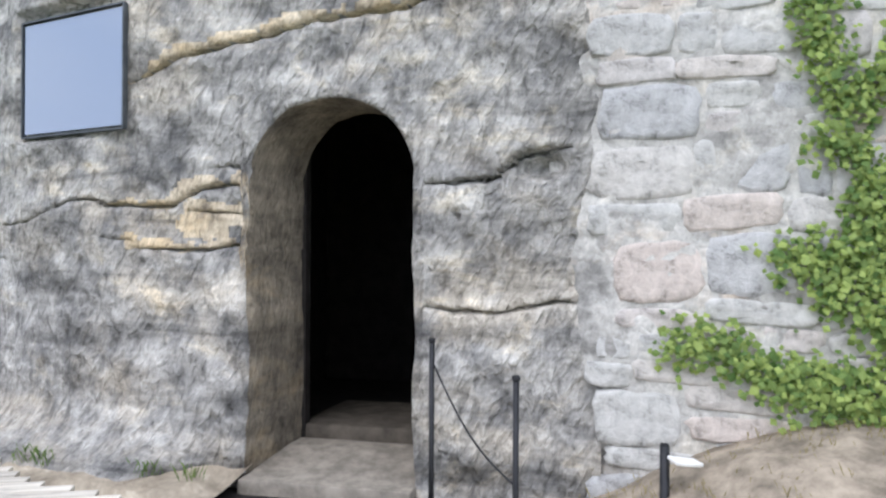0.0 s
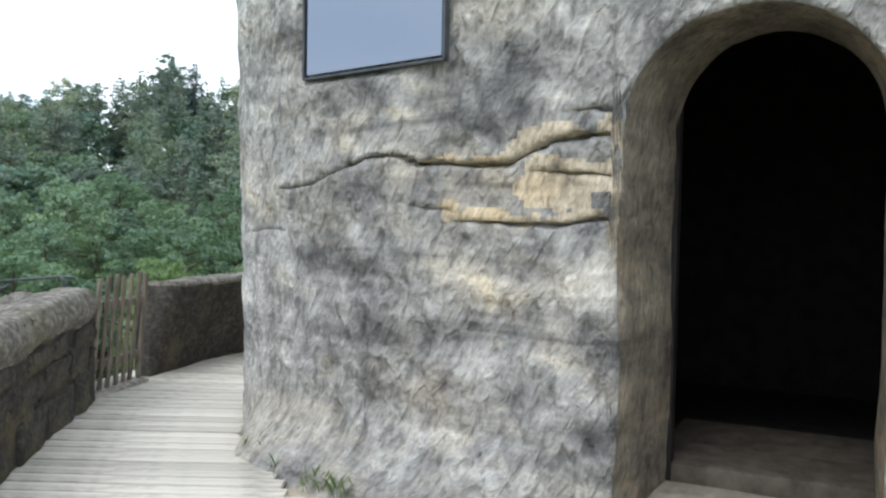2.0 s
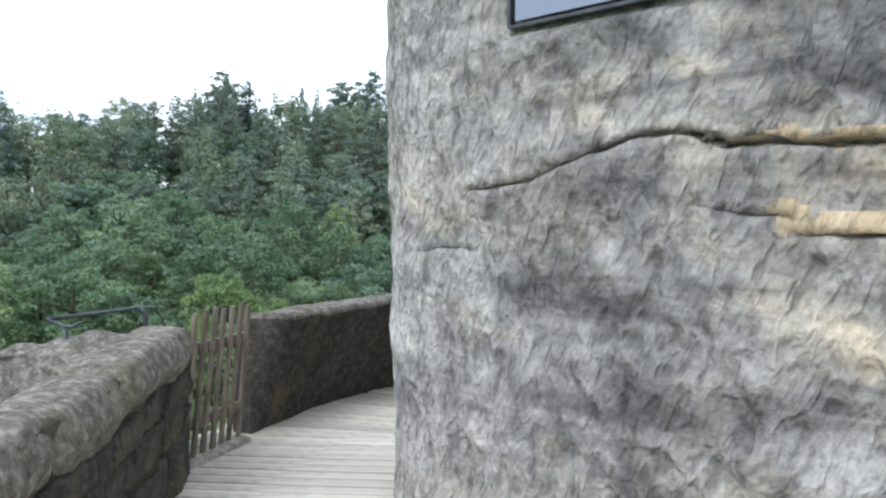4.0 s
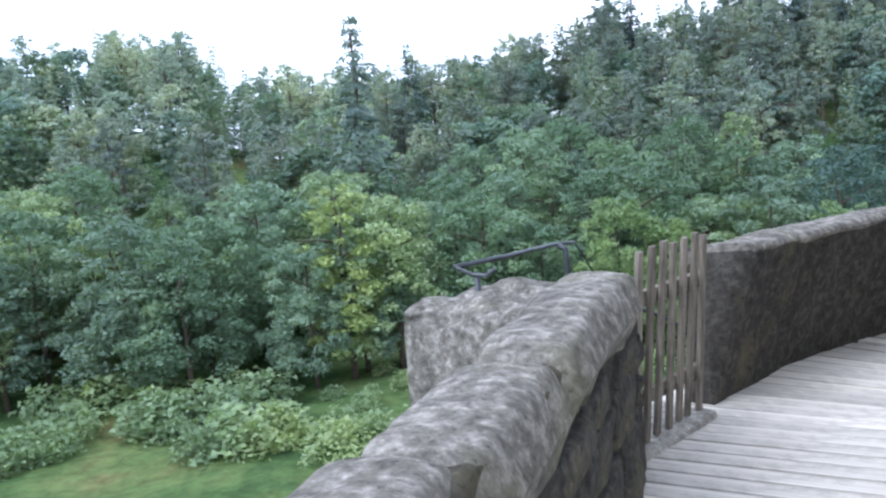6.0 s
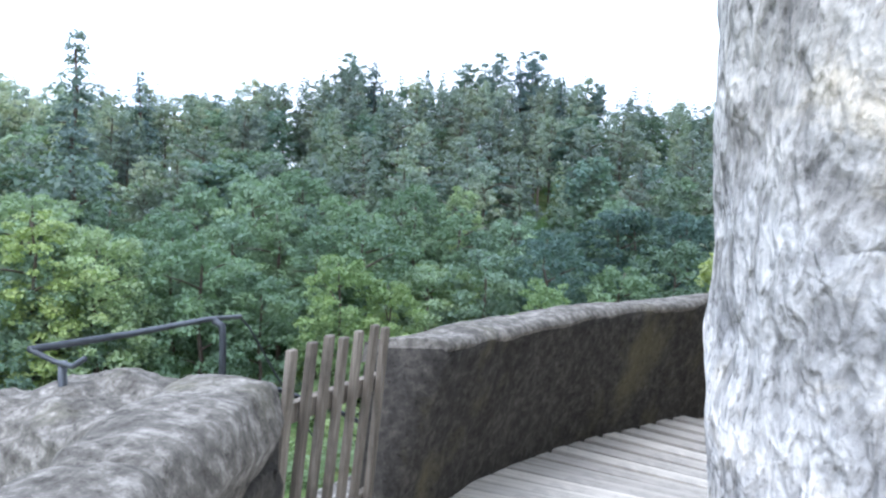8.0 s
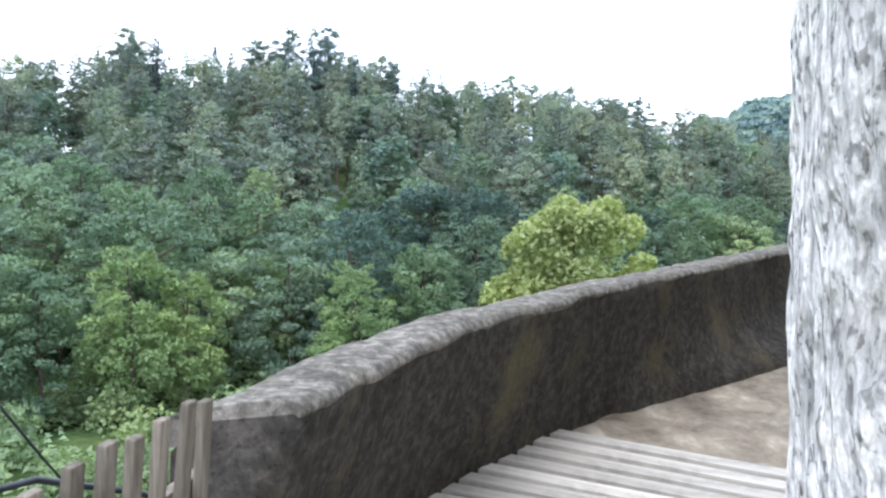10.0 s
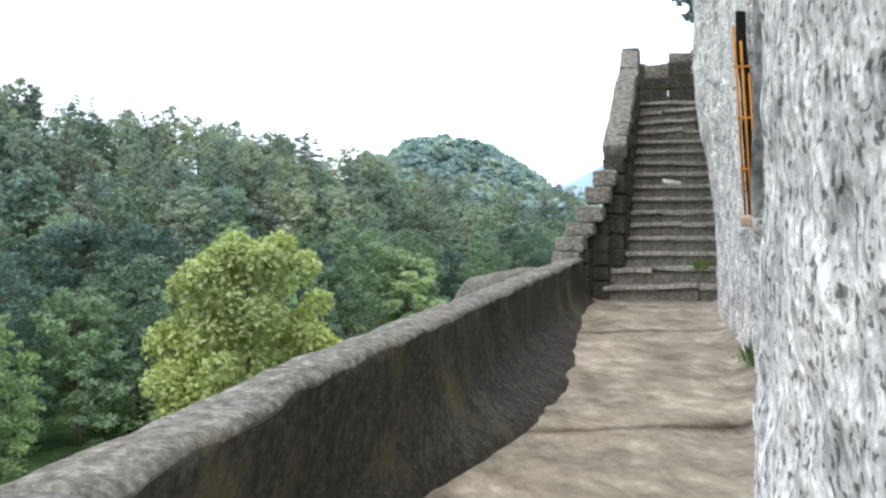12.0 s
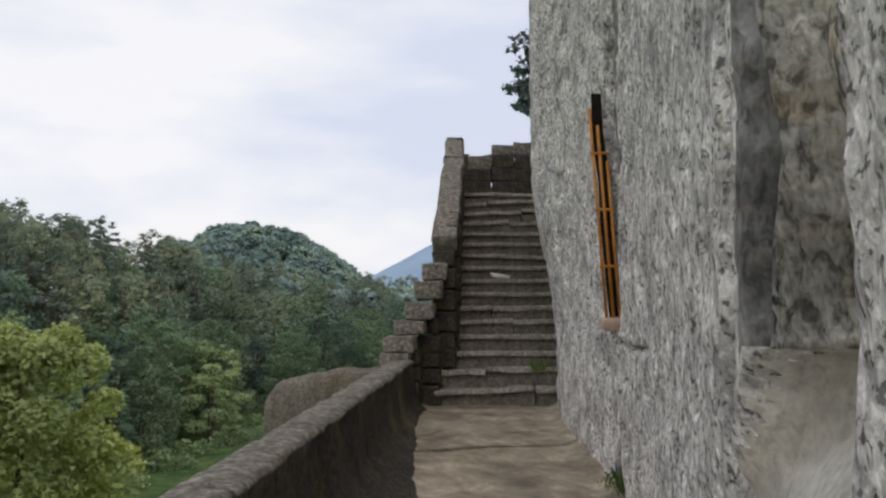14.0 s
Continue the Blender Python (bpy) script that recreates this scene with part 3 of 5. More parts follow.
def build_tower():
    ns, nzr = S.shape
    verts = [tower_point(foot_s[i], z_rows[j] + DZ[i, j], DISP[i, j]) for i in range(ns) for j in range(nzr)]
    i0 = int(np.argmin(np.abs(foot_s - s_u(1.23))))
    i1 = int(np.argmin(np.abs(foot_s - s_u(-0.11))))
    j1 = int(np.argmin(np.abs(z_rows - 2.66)))
    faces = []
    for i in range(ns - 1):
        for j in range(nzr - 1):
            if i0 <= i < i1 and j < j1:
                continue
            a = i * nzr + j
            faces.append((a, a + 1, a + nzr + 1, a + nzr))
    # rings round the doorway: outer loop on the face, inner loop on the arched jambs
    outer = [(i0, j) for j in range(j1)] + [(i, j1) for i in range(i0, i1)] + [(i1, j) for j in range(j1, -1, -1)]
    spring = 1.98
    loop = []
    for i, j in outer:
        if i == i0 and j < j1:
            loop.append((s_u(1.16 + 0.01 * math.sin(j * 0.12)), -0.35 + (spring + 0.35) * j / j1))
        elif j == j1 and i < i1:
            a = math.pi * (i - i0) / (i1 - i0)
            loop.append((s_u(0.56 + 0.6 * math.cos(a)), spring + 0.62 * math.sin(a) ** 0.85))
        else:
            loop.append((s_u(-0.04 - 0.01 * math.sin(j * 0.09)), -0.35 + (spring + 0.35) * j / j1))
    fresh = {}
    rings, prev = 4, [i * nzr + j for i, j in outer]
    for r in range(1, rings + 1):
        t = r / rings
        now = []
        for (i, j), (s1, z1) in zip(outer, loop):
            s, z = foot_s[i] * (1 - t) + s1 * t, z_rows[j] * (1 - t) + z1 * t
            ii = min(ns - 2, max(0, int(np.searchsorted(foot_s, s)) - 1))
            jj = min(nzr - 2, max(0, int(np.searchsorted(z_rows, z)) - 1))
            fs, fz = (s - foot_s[ii]) / (foot_s[ii + 1] - foot_s[ii]), (z - z_rows[jj]) / (z_rows[jj + 1] - z_rows[jj])
            fs, fz = min(1.0, max(0.0, fs)), min(1.0, max(0.0, fz))
            dd = (DISP[ii, jj] * (1 - fs) + DISP[ii + 1, jj] * fs) * (1 - fz) + (DISP[ii, jj + 1] * (1 - fs) + DISP[ii + 1, jj + 1] * fs) * fz
            p = tower_point(s, z, dd * (1 if t < 0.99 else 0.7))
            fresh[len(verts)] = FRESH[ii, jj]
            if r == rings:
                p = (p[0], p[1] + 0.012, p[2])
            verts.append(p)
            now.append(len(verts) - 1)
        for k in range(len(now) - 1):
            faces.append((prev[k], prev[k + 1], now[k + 1], now[k]))
        prev = now
    # the reveal, narrowing inwards
    reveal_from = len(verts) - len(prev)
    edge = prev
    inward = np.array([0.417, 0.909])
    for step in range(1, 9):
        t = step / 8
        now = []
        for k, (s1, z1) in enumerate(loop):
            x, y, z = verts[edge[k]]
            u = S_JAMB - s1
            u2 = 0.1 + (u + 0.04) * (1.035 / 1.2)
            z2 = z if z < 1.9 else 1.9 + (z - 1.9) * 0.985
            du = (u2 - u) * t
            w = (0.016 * nz(x * 2 + z * 2, y * 2, t * 2, 1.0) + 0.006 * nz(x * 7, z * 7, t * 7, 1.0)) * (1 - 0.5 * t)
            verts.append((x + inward[0] * 0.62 * t + DOOR_DIR[0] * (du + w), y + inward[1] * 0.62 * t + DOOR_DIR[1] * (du + w), z + (z2 - z) * t + w))
            now.append(len(verts) - 1)
        for k in range(len(now) - 1):
            faces.append((prev[k], prev[k + 1], now[k + 1], now[k]))
        prev = now
    # flat top and a plain back
    top = [i * nzr + nzr - 1 for i in range(ns)]
    b0 = len(verts)
    verts += [(21, 24, 9.5), (21, 9, 9.5), (12, 4, 9.5), (21, 24, -6), (21, 9, -6), (12, 4, -6)]
    faces.append(tuple(top) + (b0, b0 + 1, b0 + 2))
    faces += [(b0, b0 + 3, b0 + 4, b0 + 1), (b0 + 1, b0 + 4, b0 + 5, b0 + 2), (b0 + 2, b0 + 5, 0, top[0]), (top[-1], (ns - 1) * nzr, b0 + 3, b0)]
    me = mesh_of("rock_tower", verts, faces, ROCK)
    for extra in (OCHRE, NICHE, LEDGE, REVEAL, GROOVE_SHADE):
        me.materials.append(extra)
    idx = [0] * len(me.polygons)
    for p in me.polygons:
        v = p.vertices[0]
        if v < ns * nzr and ledge[v // nzr, v % nzr]:
            idx[p.index] = 3
        elif v < ns * nzr and inside[v // nzr, v % nzr] > 0.3 and z_rows[v % nzr] > 1.5:
            idx[p.index] = 2
        patch = FRESH[v // nzr, v % nzr] if v < ns * nzr else fresh.get(v, 0.0)
        if patch > 0.05 and patch + 0.5 * nz(*verts[v], 4.0) > 0.62:
            idx[p.index] = 1
        # ragged dark bands paint the shade of the slit and niche grooves
        if v < ns * nzr and idx[p.index] == 0:
            sv, zv = foot_s[v // nzr], z_rows[v % nzr]
            ragged = 0.1 * nz(0, sv * 2, zv, 2.2, 3)
            if (abs(sv - S_SLIT + 0.42 + 0.04 * zv - 0.1 + ragged) < 0.17 or (abs(sv - S_N1 - 0.1 + ragged) < 0.12 and zv > 1.56)) and sv > S_N1 - 0.1:
                idx[p.index] = 5
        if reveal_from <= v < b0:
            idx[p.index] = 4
    me.polygons.foreach_set("material_index", idx)
    ob = new("wall_rock_tower", me)
    tagged(ob, "grey pick-dressed sandstone rock tower with cracks and niches", "rock wall", kind="structure")
    return ob


tower = build_tower()


def on_door(u, z, out=0.0):
    """A place on the door side: along the face, height, distance in front of it."""
    p = np.array([7.6, 4.48]) + DOOR_DIR * u + np.array([-0.417, -0.909]) * out
    return (float(p[0]), float(p[1]), z)


DOOR_RZ = math.degrees(math.atan2(DOOR_DIR[1], DOOR_DIR[0]))


def build_passage():
    """The chamber behind the doorway, open towards it; its shade is painted black."""
    bm = box_bm((3.2, 3.0, 3.3))
    bm.faces.ensure_lookup_table()
    front = min(bm.faces, key=lambda f: f.calc_center_median().y)
    bmesh.ops.delete(bm, geom=[front], context="FACES")
    ob = new("wall_passage", bm_mesh("wall_passage", bm, SHADE_BLACK))
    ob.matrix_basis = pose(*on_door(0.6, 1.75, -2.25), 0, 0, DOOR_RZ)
    tagged(ob, "rock chamber behind the doorway, painted black for its shade", "chamber", kind="structure")
    # stone closing the rock between the doorway and the chamber, black as its shade
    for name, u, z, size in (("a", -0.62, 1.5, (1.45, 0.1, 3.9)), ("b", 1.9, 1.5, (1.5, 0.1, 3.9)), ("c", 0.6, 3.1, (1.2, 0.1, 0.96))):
        jamb = new("trim_passage_jamb", bm_mesh("jamb", box_bm(size, 0.01), SHADE_BLACK))
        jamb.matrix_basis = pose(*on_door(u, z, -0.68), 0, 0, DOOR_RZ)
        tagged(jamb, "rock beside the inner doorway, coloured black for shade", "jamb", kind="structure")
    ramp_bm = box_bm((1.22, 0.78, 0.3), 0.018, 0.007, 2, 4)
    for v in ramp_bm.verts:
        if v.co.z > 0:
            v.co.z += 0.13 * float(smooth01((v.co.y + 0.3) / 0.7))
    sill = new("door_sill", bm_mesh("door_sill", ramp_bm, SILL, True))
    sill.matrix_basis = pose(*on_door(0.56, -0.14, -0.25), 0, 0, DOOR_RZ)
    tagged(sill, "worn pale sandstone door sill", "door sill", kind="structure")
    step = new("door_step", bm_mesh("door_step", box_bm((1.12, 0.5, 0.5), 0.025, 0.01, 5, 3), STEP_SHADE, True))
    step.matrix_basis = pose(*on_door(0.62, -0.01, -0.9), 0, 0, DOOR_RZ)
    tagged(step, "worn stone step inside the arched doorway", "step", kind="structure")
    inner = new("floor_passage", bm_mesh("floor_passage", box_bm((1.3, 0.8, 0.1), 0.01), STEP_SHADE))
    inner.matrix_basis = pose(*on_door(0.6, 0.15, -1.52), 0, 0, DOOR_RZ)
    tagged(inner, "stone passage floor", "floor", kind="structure")


build_passage()


def build_window():
    w = float(np.linalg.norm(WIN_B - WIN_A))
    mid = (WIN_A + WIN_B) / 2
    rz = math.degrees(math.atan2(-WIN_D[1], -WIN_D[0]))
    win = thing("window_1", (float(mid[0]), float(mid[1]), 2.88), rz)
    tagged(win, "dark framed fixed window pane reflecting the sky", "window", kind="structure")
    h = 0.9
    part("pane", bm_mesh("pane", box_bm((w - 0.05, 0.012, h - 0.05)), GLASS), win, "reflecting glass pane, tinted with the blue of the mirrored sky")
    for sx, sz, lx, lz in ((0, h / 2, w, 0.016), (0, -h / 2, w, 0.016), (-w / 2, 0, 0.016, h), (w / 2, 0, 0.016, h)):
        part("window_frame", bm_mesh("frame", box_bm((lx, 0.04, lz), 0.003, centre=(sx, 0, sz)), STEEL), win, "thin dark metal frame")


build_window()


# ---- masonry wall beside the door, with its blocks ----
def rubble_stone(w, h, r):
    """One flush rubble stone: an uneven rounded outline, its face a little proud of the mortar."""
    n, verts, faces = 16, [], []
    seed = r.uniform(0, 90)
    power = r.uniform(3.5, 8.0)
    for depth, grow in ((0.08, 1.03), (0.008, 1.0), (-0.003, 0.96), (-0.008, 0.8), (-0.009, 0.4)):
        for k in range(n):
            a = 2 * math.pi * k / n
            c, q = math.cos(a), math.sin(a)
            f = grow / (abs(c) ** power + abs(q) ** power) ** (1 / power)
            f *= 1 + 0.12 * nz(c * 1.7 + seed, q * 1.7, 0.0, 1.0, 3)
            x, z = c * f * w / 2, q * f * h / 2
            verts.append((x, depth + 0.024 * nz(x * 6 + seed, z * 6, 0.0, 1.0, 4), z))
    for j in range(4):
        for k in range(n):
            faces.append((j * n + k, j * n + (k + 1) % n, (j + 1) * n + (k + 1) % n, (j + 1) * n + k))
    faces.append(tuple(range(4 * n, 5 * n)))
    return mesh_of("stone", verts, faces, BLOCK)


def build_masonry():
    bm = box_bm((6.4, 0.5, 6.4), 0.03, 0.022, 7, 34)
    for v in bm.verts:
        # the mortared edge thins out unevenly over the rock
        edge = v.co.x + 3.2 + 0.16 * nz(0, 0, v.co.z, 1.1, 3) - 0.1 * float(smooth01((-1.2 - v.co.z) / 0.8))
        if v.co.y < 0:
            v.co.y += 0.16 * float(smooth01((0.32 - edge) / 0.3)) + 0.012 * nz(v.co.x, 3, v.co.z, 5.0, 3)
    base = new("wall_masonry", bm_mesh("wall_masonry", bm, MORTAR, True))
    base.matrix_basis = pose(*on_door(2.02 + 3.2, 2.6, -0.19), 0, 0, DOOR_RZ)
    tagged(base, "rubble wall of grey and pinkish sandstone blocks in pale mortar", "masonry wall", kind="structure")
    r = random.Random(11)
    z = -0.3
    while z < 4.6:
        h = r.choice((0.16, 0.22, 0.28, 0.34, 0.4))
        u = 2.26 + r.uniform(0, 0.18)
        while u < 6.6:
            length = r.uniform(0.22, 0.66)
            rows = 2 if h > 0.32 and r.random() < 0.35 else 1
            for k in range(rows):
                hh = h / rows
                ob = part("stone", rubble_stone(length - r.uniform(0.0, 0.035), hh - r.uniform(0.0, 0.03), r), base)
                at = pose(*on_door(u + length / 2 + r.uniform(-0.02, 0.02), z + hh * (k + 0.5) + 0.05 * math.sin(u * 2.1 + z), 0.064 + r.uniform(-0.01, 0.006)), 0, r.uniform(-6, 6), DOOR_RZ)
                ob.matrix_basis = base.matrix_basis.inverted() @ at
            u += length
        z += h


build_masonry()


# ---- walkway: parapets, deck, stone floor ----
LEFT_WALL = [(5.6, -5.0), (5.15, -1.5), (4.8, 1.2), (4.5, 3.2), (4.24, 4.6), (4.08, 5.45), (3.9, 6.3), (3.78, 7.08)]
RIGHT_WALL = [(4.02, 7.98), (4.35, 8.95), (4.67, 9.72), (5.12, 10.42), (5.75, 11.33), (6.85, 12.72), (8.1, 14.25), (9.35, 15.75), (10.4, 17.0), (11.3, 18.1), (11.75, 18.6)]


def build_parapet(name, pts, zoff_fn, label, seams, gap, lean, high=0.0, drop=0.0, rough=1.0, skew=0.0, fillet=(0.0, 0.0, 0.0, 0.0, 0.0)):
    """A wall along pts with coping stones that meet at the given distances along it."""
    line, s = spline(pts, 0.05)
    zo = np.array([zoff_fn(v) for v in s])
    prof = [(-0.01, -0.5), (0.0, 0.0), (0.004, 0.1), (0.01, 0.2), (0.012, 0.3), (0.015, 0.4), (0.018, 0.5), (0.018, 0.6), (0.012, 0.8), (0.006, 0.865), (0.03, 0.885), (0.24, 0.885), (0.3, 0.8), (0.33, 0.2), (0.36, -3.0)]
    base_off, hollow = np.interp(s, [0, 1.0, 3.5, 6.0], lean), np.interp(s, [3.0, 5.0, 7.0, 9.0, 13.0], fillet)
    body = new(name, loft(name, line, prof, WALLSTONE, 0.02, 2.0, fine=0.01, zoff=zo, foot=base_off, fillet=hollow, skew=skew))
    tagged(body, label, "parapet", kind="structure")
    r = random.Random(len(name))
    ends = [0.0] + list(seams) + [float(s[-1])]
    for k, (at, end) in enumerate(zip(ends[:-1], ends[1:])):
        pick = (s >= at - gap) & (s <= end + gap)
        if pick.sum() < 4:
            continue
        dz = r.uniform(-0.025, 0.02) if gap > 0.01 else 0.0
        out = r.uniform(-0.03, 0.01) if gap > 0.01 else 0.0
        cap = [(0.02, 0.85 - drop), (0.004, 0.862 - drop), (-0.004 - 0.2 * drop, 0.875 - 0.5 * drop), (0.0, 0.885), (0.01, 0.9), (0.03, 0.912), (0.08, 0.918), (0.13, 0.922), (0.2, 0.92), (0.27, 0.912), (0.295, 0.895), (0.305, 0.81)]
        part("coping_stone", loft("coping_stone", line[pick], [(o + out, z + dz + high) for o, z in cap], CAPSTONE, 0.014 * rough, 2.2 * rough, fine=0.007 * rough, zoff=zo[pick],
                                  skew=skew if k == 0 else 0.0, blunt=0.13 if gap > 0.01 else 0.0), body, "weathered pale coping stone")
    return body


# the wall line runs with the valley on its left
build_parapet("wall_parapet_near", LEFT_WALL, lambda v: 0.0, "low dark sandstone parapet with weathered coping stones", (1.0, 2.2, 3.2, 4.5, 5.5, 6.6, 7.8, 8.9, 9.93, 10.7, 11.27), 0.02, (0.0, 0.0, 0.0, 0.0), 0.03, 0.2, 1.6)
build_parapet("wall_parapet_far", RIGHT_WALL, lambda v: 0.0 if v < 6 else 0.012 * (v - 6), "curving dark stained sandstone parapet above the valley", (1.9, 3.6, 5.2, 7.1, 8.6, 9.5, 10.2, 11.1, 11.8, 12.6), 0.0, (0.18, 0.26, 0.14, -0.1), rough=1.35,
              skew=0.24, fillet=(0.0, 0.1, 0.42, 0.64, 0.45))


def face_near_parapet():
    """Rough courses of stone on the walk side of the near parapet."""
    wall = bpy.data.objects["wall_parapet_near"]
    line, s = spline(LEFT_WALL, 0.05)
    n = normals_left(line)
    r = random.Random(61)
    for row, (z0, h) in enumerate(((0.02, 0.3), (0.31, 0.24), (0.53, 0.18))):
        at = 5.4 + 0.2 * row
        while at < s[-1] - 0.15:
            length = min(r.uniform(0.3, 0.75), s[-1] - at)
            i = int(np.argmin(np.abs(s - at - length / 2)))
            d = math.degrees(math.atan2(-n[i][0], n[i][1]))
            length = min(length, 2 * (s[-1] - 0.06 - s[i]))
            hh = h * r.uniform(0.85, 1.05)
            bm = box_bm((length - r.uniform(0.01, 0.05), 0.1, hh - 0.02), 0.025, 0.04, r.uniform(0, 60), 3)
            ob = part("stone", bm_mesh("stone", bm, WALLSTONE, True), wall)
            ob.matrix_basis = pose(line[i][0] + n[i][0] * 0.035, line[i][1] + n[i][1] * 0.035, z0 + hh / 2, r.uniform(-3, 3), r.uniform(-3, 3), d)
            at += length


face_near_parapet()


def lerp_line(pts, y):
    xs, ys = [p[0] for p in pts], [p[1] for p in pts]
    return float(np.interp(y, ys, xs))


def build_deck():
    """Planks across the walk, fanning round the tower; each one its own board."""
    # black slab under the planks, painted as the shade in their gaps
    joists = new("floor_deck", bm_mesh("floor_deck", box_bm((6.0, 16.0, 0.06), centre=(6.6, 2.9, -0.12)), SHADE_BLACK))
    tagged(joists, "weathered grey plank deck along the walk", "plank deck", kind="structure")
    r = random.Random(3)
    left = [(q[0] - (0.3 if q[1] < 7.5 else 0.55), q[1]) for q in LEFT_WALL + RIGHT_WALL[:5]]
    y, width = -4.6, 0.143
    while y < 11.1:
        a = np.clip((y - 7.4) / 3.7, 0, 1)
        turn = -0.75 * a * a * (3 - 2 * a) * 0.82
        x0 = lerp_line(left, y)
        if y < 3.4:
            x1 = 9.4
        elif y < 7.05:
            x1 = float(np.interp(y, [3.4, 4.13, 4.38, 4.65, 4.95, 5.5, 6.45, 7.05], [7.6, 6.65, 6.3, 6.02, 5.84, 5.6, 5.3, 5.2])) + r.uniform(-0.03, 0.03)
        else:
            x1 = float(np.interp(y, [7.05, 8.0, 9.0, 10.0, 11.2], [5.3, 5.75, 6.25, 6.8, 7.3]))
        length = (x1 - x0) / math.cos(turn) if y >= 7.05 else x1 - x0
        w = (width - 0.017) * (1.0 if a < 0.01 else 1.02)
        bm = box_bm((length, w, 0.035), 0.004)
        ob = part("plank", bm_mesh("plank", bm, DECKWOOD), joists)
        ob.matrix_basis = pose(x0 + math.cos(turn) * length / 2, y + math.sin(turn) * length / 2 * 1.0, 0.01 + r.uniform(-0.004, 0.004), r.uniform(-0.5, 0.5), 0, math.degrees(turn) + r.uniform(-0.25, 0.25))
        y += width * (1.0 if a <= 0 else 1.0 / math.cos(turn))


build_deck()


def floor_z(x, y):
    """The stone walk rises gently towards the stair."""
    d = (x - 6.0) * 0.66 + (y - 11.0) * 0.75
    return -0.05 + 0.37 * float(smooth01((d - 0.5) / 9.0))


def build_stone_floor():
    r_line, _ = spline([(5.3, 10.6)] + RIGHT_WALL[3:] + [(12.6, 19.3)], 0.16)
    t_line, _ = spline([(6.6, 9.9), (7.95, 10.9), (8.95, 11.85), (9.8, 12.75), (10.7, 13.85), (11.5, 14.95), (12.45, 16.25), (13.6, 17.5), (14.2, 18.3)], 0.16)
    n, m = 90, 26
    verts, faces = [], []
    for i in range(n):
        a = r_line[int(i / (n - 1) * (len(r_line) - 1))]
        b = t_line[int(i / (n - 1) * (len(t_line) - 1))]
        for j in range(m):
            t = -0.08 + 1.2 * j / (m - 1)
            p = a * (1 - t) + b * t
            z = floor_z(p[0], p[1]) + 0.022 * nz(p[0], p[1], 0, 1.6, 4) + 0.008 * nz(p[0] * 4, p[1], 0, 2.0) - 0.015
            z += 0.1 * float(smooth01((t - 0.86) / 0.16)) + 0.04 * float(smooth01((0.06 - t) / 0.1))
            verts.append((p[0], p[1], z))
    for i in range(n - 1):
        for j in range(m - 1):
            q = i * m + j
            faces.append((q, q + m, q + m + 1, q + 1))
    ob = new("floor_stone", mesh_of("floor_stone", verts, faces, FLOORSTONE))
    tagged(ob, "worn layered sandstone floor of the walk", "stone floor", kind="structure")


build_stone_floor()

# ---- stair ----
ST_DIR = np.array([0.636, 0.772])
ST_RIGHT = np.array([0.772, -0.636])
ST_BASE = np.array([12.28, 18.85])
ST_RISE, ST_TREAD, ST_COUNT, ST_Z = 0.238, 0.354, 16, 0.335


def st(d, w, z):
    p = ST_BASE + ST_DIR * d + ST_RIGHT * w
    return (float(p[0]), float(p[1]), z)


ST_RZ = math.degrees(math.atan2(ST_DIR[1], ST_DIR[0]))


